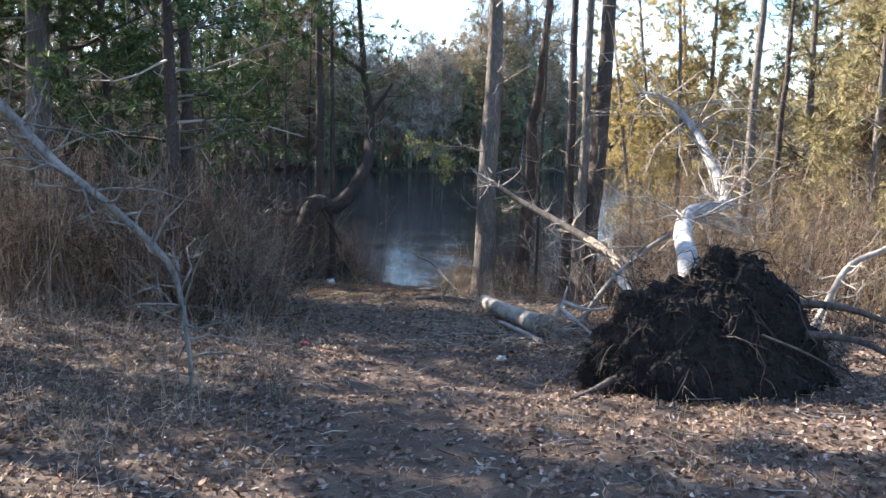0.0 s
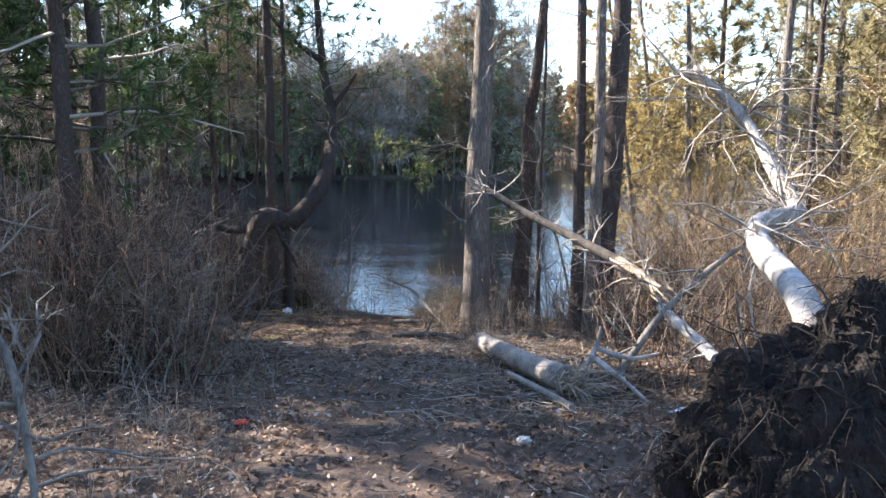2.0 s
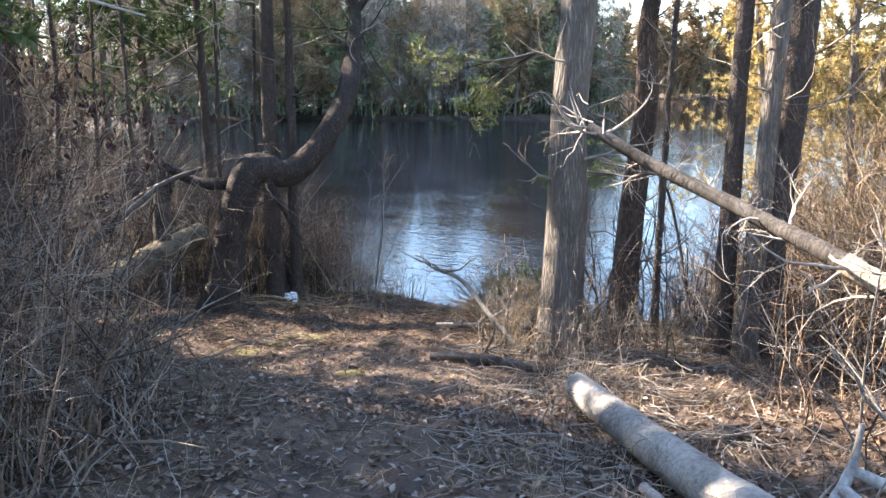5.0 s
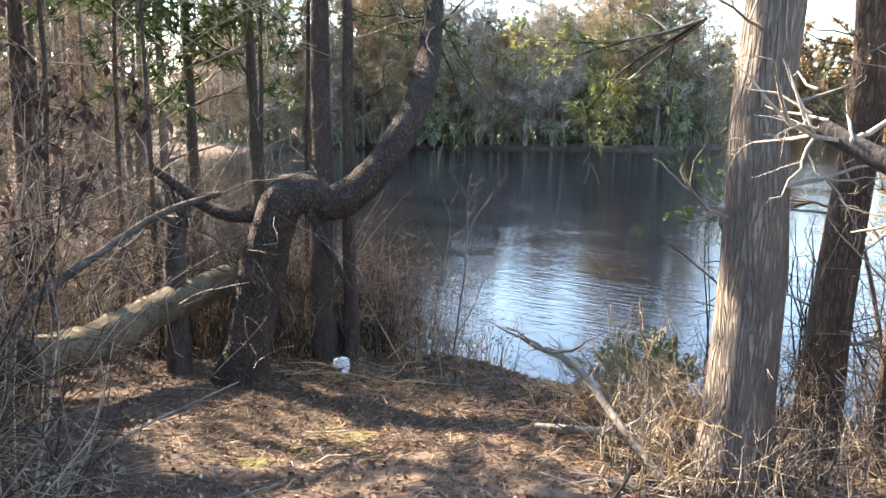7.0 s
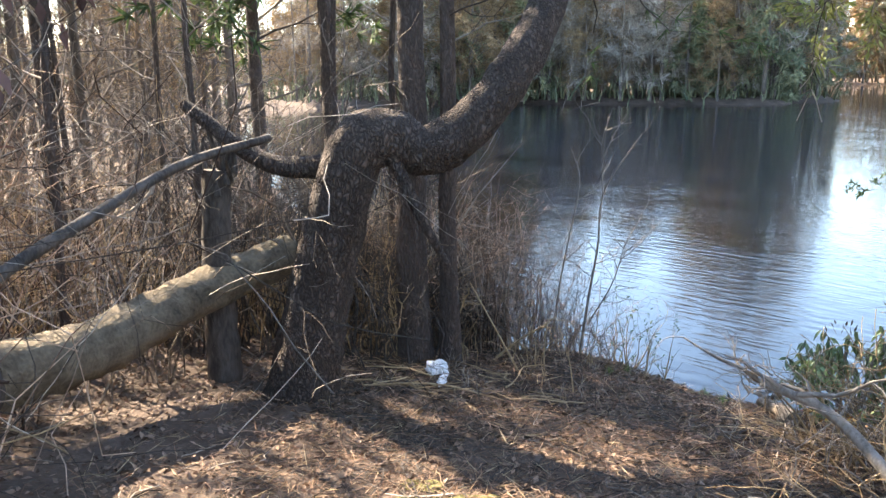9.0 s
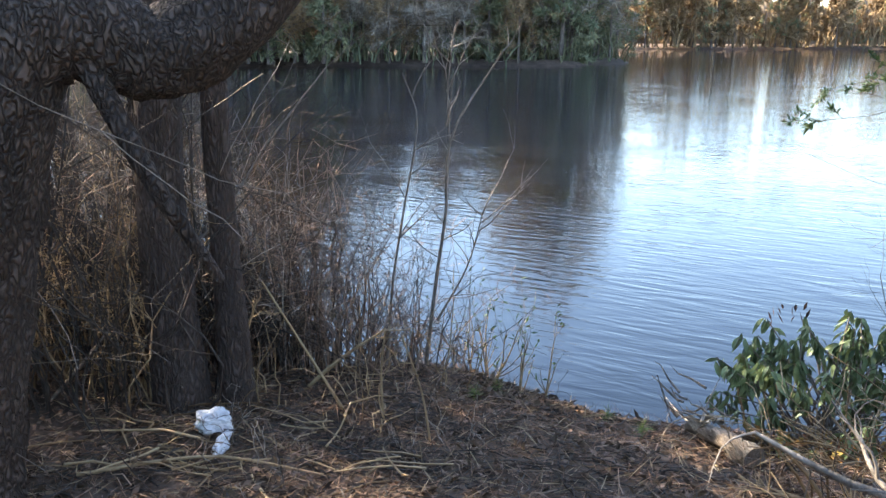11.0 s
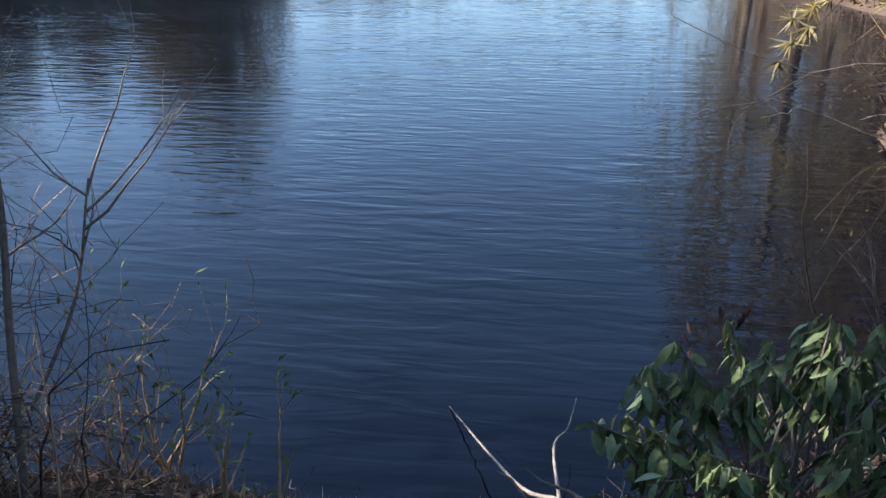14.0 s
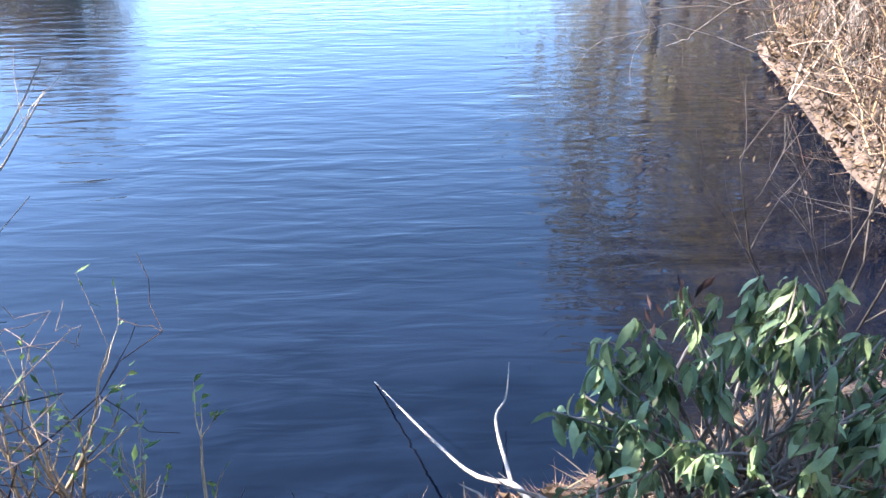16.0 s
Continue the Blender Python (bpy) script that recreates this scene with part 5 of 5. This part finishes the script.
for x, y, h, n in [(-0.9, 15.97, 0.5, 7), (-0.73, 15.42, 0.34, 3)]:
    ob = thing("leafy_shrub", at(x, y), "thin shrub with sparse green leaves at the waterline", "shrub")
    lb = Build()
    for i in range(n):
        out, tips = [], []
        bough(out, tips, Vector((pick.gauss(0, 0.06), pick.gauss(0, 0.06), -0.05)), Vector((pick.gauss(0, 0.15), pick.gauss(0, 0.15), 1)).normalized(), h, 0.007, 1, 6, 0.12, 0.1, 0.7)
        bl = Build()
        lay_boughs(bl, out, 4)
        part("stem", bl, STEM_DRY, ob)
        P = np.array([tuple(t[0]) for t in tips])
        D = np.array([tuple(t[1]) for t in tips])
        leaves(lb, P, D + rng.normal(size=P.shape) * 0.8, 0.036, 0.012)
    part("foliage", lb, LEAF_SHRUB, ob, smooth=False)

for x, y in [(2.45, 14.85), (2.75, 15.25), (3.05, 15.85), (3.4, 16.3), (3.8, 16.8), (4.3, 17.4), (3.3, 15.4), (4.0, 16.2)]:
    ob = thing("leafy_shrub", at(x, y), "shrub with withered brown leaves leaning over the water", "shrub")
    lb = Build()
    for i in range(9):
        out, tips = [], []
        bough(out, tips, Vector((pick.gauss(0, 0.1), pick.gauss(0, 0.1), -0.05)), Vector((pick.gauss(-0.2, 0.4), pick.gauss(0.15, 0.4), 1)).normalized(), pick.uniform(0.3, 0.7), 0.007, 2, 5, 0.15, 0.0, 0.7)
        bl = Build()
        lay_boughs(bl, out, 3)
        part("stem", bl, WOOD_DARK, ob)
        P = np.array([tuple(t[0]) for t in tips])[::2]
        D = np.array([tuple(t[1]) for t in tips])[::2]
        leaves(lb, P, D + rng.normal(size=P.shape) * 0.8, 0.034, 0.014)
    part("foliage", lb, LEAF_BROWN, ob, smooth=False)

# yellow-green bough that hangs from the grey pine over the water
ob = thing("overhanging_bough", (0.45, 12.6, 1.35), "yellow-green leafy bough hanging over the water", "branch")
out, tips = [], []
for d0, L in [((-0.6, 1.2, -0.2), 1.5), ((-0.3, 1.2, -0.22), 1.5), ((-0.45, 1.2, -0.14), 1.5)]:
    bough(out, tips, Vector((0, 0, 0)), Vector(d0).normalized(), L, 0.011, 2, 7, 0.07, 0.0, 0.6, 6, 0.32)
bl, lb = Build(), Build()
lay_boughs(bl, out, 4, 0.0024)
tagged(part("branchwork", bl, TWIG, ob), kind="stuff")
tips = [t for t in tips if t[0].y > 0.6 and t[0].z > -0.7]
P = np.repeat(np.array([tuple(t[0]) for t in tips]), 4, 0) + rng.normal(size=(len(tips) * 4, 3)) * 0.02
D = np.repeat(np.array([tuple(t[1]) for t in tips]), 4, 0)
leaves(lb, P, D + rng.normal(size=D.shape) * 0.8, 0.058, 0.018)
part("foliage", lb, LEAF_YELLOW, ob, smooth=False)

# evergreen twig that reaches in from the right bank
rng, pick = np.random.default_rng(26), random.Random(26)
ob = thing("overhanging_bough", (1.78, 15.12, 0.2), "dark evergreen bough reaching over the water", "branch")
out, tips = [], []
for d0, L in [((-1, 0.0, -0.22), 1.15), ((-1, 0.25, -0.12), 1.0), ((-0.8, -0.1, 0.0), 0.8), ((-0.9, 0.3, -0.3), 0.9), ((-0.7, 0.4, 0.1), 0.8), ((-0.8, 0.2, -0.05), 0.75), ((-0.9, 0.1, -0.3), 0.7), ((-0.6, 0.3, -0.1), 0.9)]:
    bough(out, tips, Vector((0, 0, 0)), Vector(d0).normalized(), L, 0.007, 2, 5, 0.1, 0.0, 0.6, 6, 0.36)
bl, lb = Build(), Build()
lay_boughs(bl, out, 4, 0.0012)
tubes(bl, curve([(0, 0, 0), (0.35, -0.05, -0.25), (0.7, -0.2, H(2.05, 14.8) - 0.2)], 10), np.linspace(0.01, 0.022, 10), 6)
tagged(part("branchwork", bl, WOOD_DARK, ob), kind="stuff")
P = np.repeat(np.array([tuple(t[0]) for t in tips]), 9, 0)
D = np.repeat(np.array([tuple(t[1]) for t in tips]), 9, 0)
leaves(lb, P - D * rng.uniform(0, 0.03, (len(P), 1)), D + rng.normal(size=D.shape) * 0.7, 0.032, 0.009)
part("foliage", lb, NEEDLE, ob, smooth=False)

# the broad-leaved evergreen shrub by the driftwood
rng, pick = np.random.default_rng(27), random.Random(27)
rho_base = at(0.51, 14.86)
rho = thing("rhododendron", rho_base, "green rhododendron with drooping leathery leaves at the water", "shrub")
leaf_meshes = []
for i in range(5):
    lb = Build()
    L, W, n = 0.066, 0.023, 7
    f = np.linspace(0, 1, n)
    wid = W / 2 * np.sin(np.pi * np.clip(f, 0.02, 0.985)) ** 0.8
    sag = -0.03 * f**2 * (0.5 + 0.4 * i)
    mid = np.stack([f * L, 0 * f, sag], -1)
    lef = np.stack([f * L, wid, sag + wid * (0.45 - 0.15 * i)], -1)
    rig = np.stack([f * L, -wid, sag + wid * (0.45 - 0.12 * i)], -1)
    k = np.arange(n - 1)[:, None]
    lb.add(np.concatenate([lef, mid, rig]), quads=np.concatenate([k + [0, n, n + 1, 1], k + [n, 2 * n, 2 * n + 1, n + 1]]))
    leaf_meshes.append(lb.mesh("leaf", LEAF_GREEN))
tops = []
for i in range(84):
    a, reach = pick.uniform(0, 6.28), 0.5 * math.sqrt(pick.random())
    top = Vector((math.cos(a) * reach, math.sin(a) * reach * 0.85, pick.uniform(0.12, 0.32) + 0.3 * (1 - (reach / 0.5) ** 2)))
    foot = Vector((pick.gauss(0, 0.1), pick.gauss(0, 0.1), -0.06))
    line = curve([foot, foot.lerp(top, 0.5) + Vector((0, 0, 0.05)), top], 8)
    bl = Build()
    tubes(bl, line, np.linspace(0.006, 0.0025, 8), 5)
    part("stem", bl, TWIG, rho)
    tops.append((line[-1], line[-2]))


def leaf_pose(top, below, j):
    p = Vector(top).lerp(Vector(below), 0.6 * (j // 5)) + Vector((pick.gauss(0, 0.008), pick.gauss(0, 0.008), pick.gauss(0, 0.006)))
    return Matrix.Translation(p) @ Matrix.Rotation(j * 2.4 + pick.uniform(-0.4, 0.4), 4, "Z") @ Matrix.Rotation(radians(pick.uniform(15, 88)), 4, "Y") @ Matrix.Rotation(pick.gauss(0, 0.5), 4, "X") @ Matrix.Scale(pick.uniform(0.6, 1.1), 4)


shape = [(np.array([tuple(v.co) for v in me.vertices]), np.array([tuple(p.vertices) for p in me.polygons])) for me in leaf_meshes]
inner = Build()
for i, (top, below) in enumerate(tops):
    for j in range(19):
        m = leaf_pose(top, below, j)
        k = pick.randrange(5)
        if j < 5:
            ob = new("leaf", leaf_meshes[k])
            ob.parent = rho
            ob.matrix_basis = m
        else:
            v, f = shape[k]
            inner.add(v @ np.array(m.to_3x3()).T + np.array(m.translation), quads=f)
tagged(part("foliage", inner, LEAF_GREEN, rho), kind="stuff")

lb = Build()
P = np.array([(-0.22 + 0.015 * k, 0.12 + 0.02 * (k % 3), 0.5 + 0.018 * (k % 5)) for k in range(12)])
leaves(lb, P, rng.normal(size=P.shape) * 0.3 + np.array([0, 0, 1]), 0.05, 0.014)
part("withered_leaf", lb, LEAF_DARK, rho, "dark withered upright leaves", smooth=False)

# dark withered shrub over the sawn log, and sparse reddened leaves
rng, pick = np.random.default_rng(28), random.Random(28)
ob = thing("withered_shrub", at(-3.05, 11.7), "withered shrub with hanging dark brown leaves", "shrub")
out, tips = [], []
for i in range(7):
    bough(out, tips, Vector((pick.gauss(0, 0.05), pick.gauss(0, 0.05), -0.05)), Vector((pick.gauss(0.05, 0.12), pick.gauss(0, 0.12), 1)).normalized(), 1.7, 0.012, 2, 4, 0.1, 0.05, 0.6, 6, 0.35)
bl, lb = Build(), Build()
lay_boughs(bl, out, 4)
tips = [t for t in tips if t[0].z > 1.0]
P = np.repeat(np.array([tuple(t[0]) for t in tips]), 3, 0) + rng.normal(size=(len(tips) * 3, 3)) * 0.03
leaves(lb, P, rng.normal(size=P.shape) * 0.6 + np.array([0, 0, -1]), 0.07, 0.03)
tagged(part("branchwork", bl, TWIG, ob), kind="stuff")
part("foliage", lb, LEAF_DARK, ob, smooth=False)

# ---- litter, stone, moss ----


def crumpled(name, label, category, p, size, mat, seed, sub=3):
    bm = bmesh.new()
    bmesh.ops.create_icosphere(bm, subdivisions=sub, radius=1)
    for v in bm.verts:
        c = v.co
        f = 1 + 0.5 * noise.noise(c * 1.7 + Vector((seed, 0, 0))) + 0.25 * noise.noise(c * 4.5 + Vector((0, seed, 0)))
        v.co = Vector((c.x * size[0] * f, c.y * size[1] * f, c.z * size[2] * f))
    me = bpy.data.meshes.new(name)
    bm.to_mesh(me)
    bm.free()
    me.materials.append(mat)
    ob = new(name, me)
    ob.location = p
    return tagged(ob, label, category)


lx, ly = -1.98, 14.55
crumpled("plastic_bag", "crumpled white plastic bag lying on the leaves", "litter", (lx, ly, H(lx, ly) + 0.05), (0.075, 0.05, 0.042), PAPER, 3, 4)
crumpled("plastic_scrap", "torn white strip of plastic on the leaves", "litter", (lx + 0.07, ly - 0.12, H(lx, ly) + 0.02), (0.025, 0.09, 0.02), PAPER, 8, 4)
crumpled("paper_scrap", "flat white scrap of paper on the ground", "litter", (1.85, 8.05, H(1.85, 8.05) + 0.015), (0.11, 0.05, 0.014), PAPER, 5, 4)
crumpled("stone", "small pale stone on the path's edge", "stone", (0.6, 7.7, H(0.6, 7.7) + 0.02), (0.045, 0.035, 0.03), STONE, 2)
crumpled("plastic_scrap", "small red scrap in the dry grass", "litter", (-1.37, 8.1, H(-1.37, 8.1) + 0.02), (0.05, 0.03, 0.015), RED_LEAF, 6)
for x, y, s in [(-1.5, 12.75, 0.17), (-1.72, 12.6, 0.12), (-1.36, 12.9, 0.1), (-1.9, 12.3, 0.13), (-1.3, 12.5, 0.09), (-1.62, 12.95, 0.08), (-0.9, 11.6, 0.12)]:
    crumpled("moss_patch", "flat yellow-green moss cushion on the soil", "moss", (x, y, H(x, y) + 0.0), (s, s * 0.6, 0.012), MOSS, x, 4)
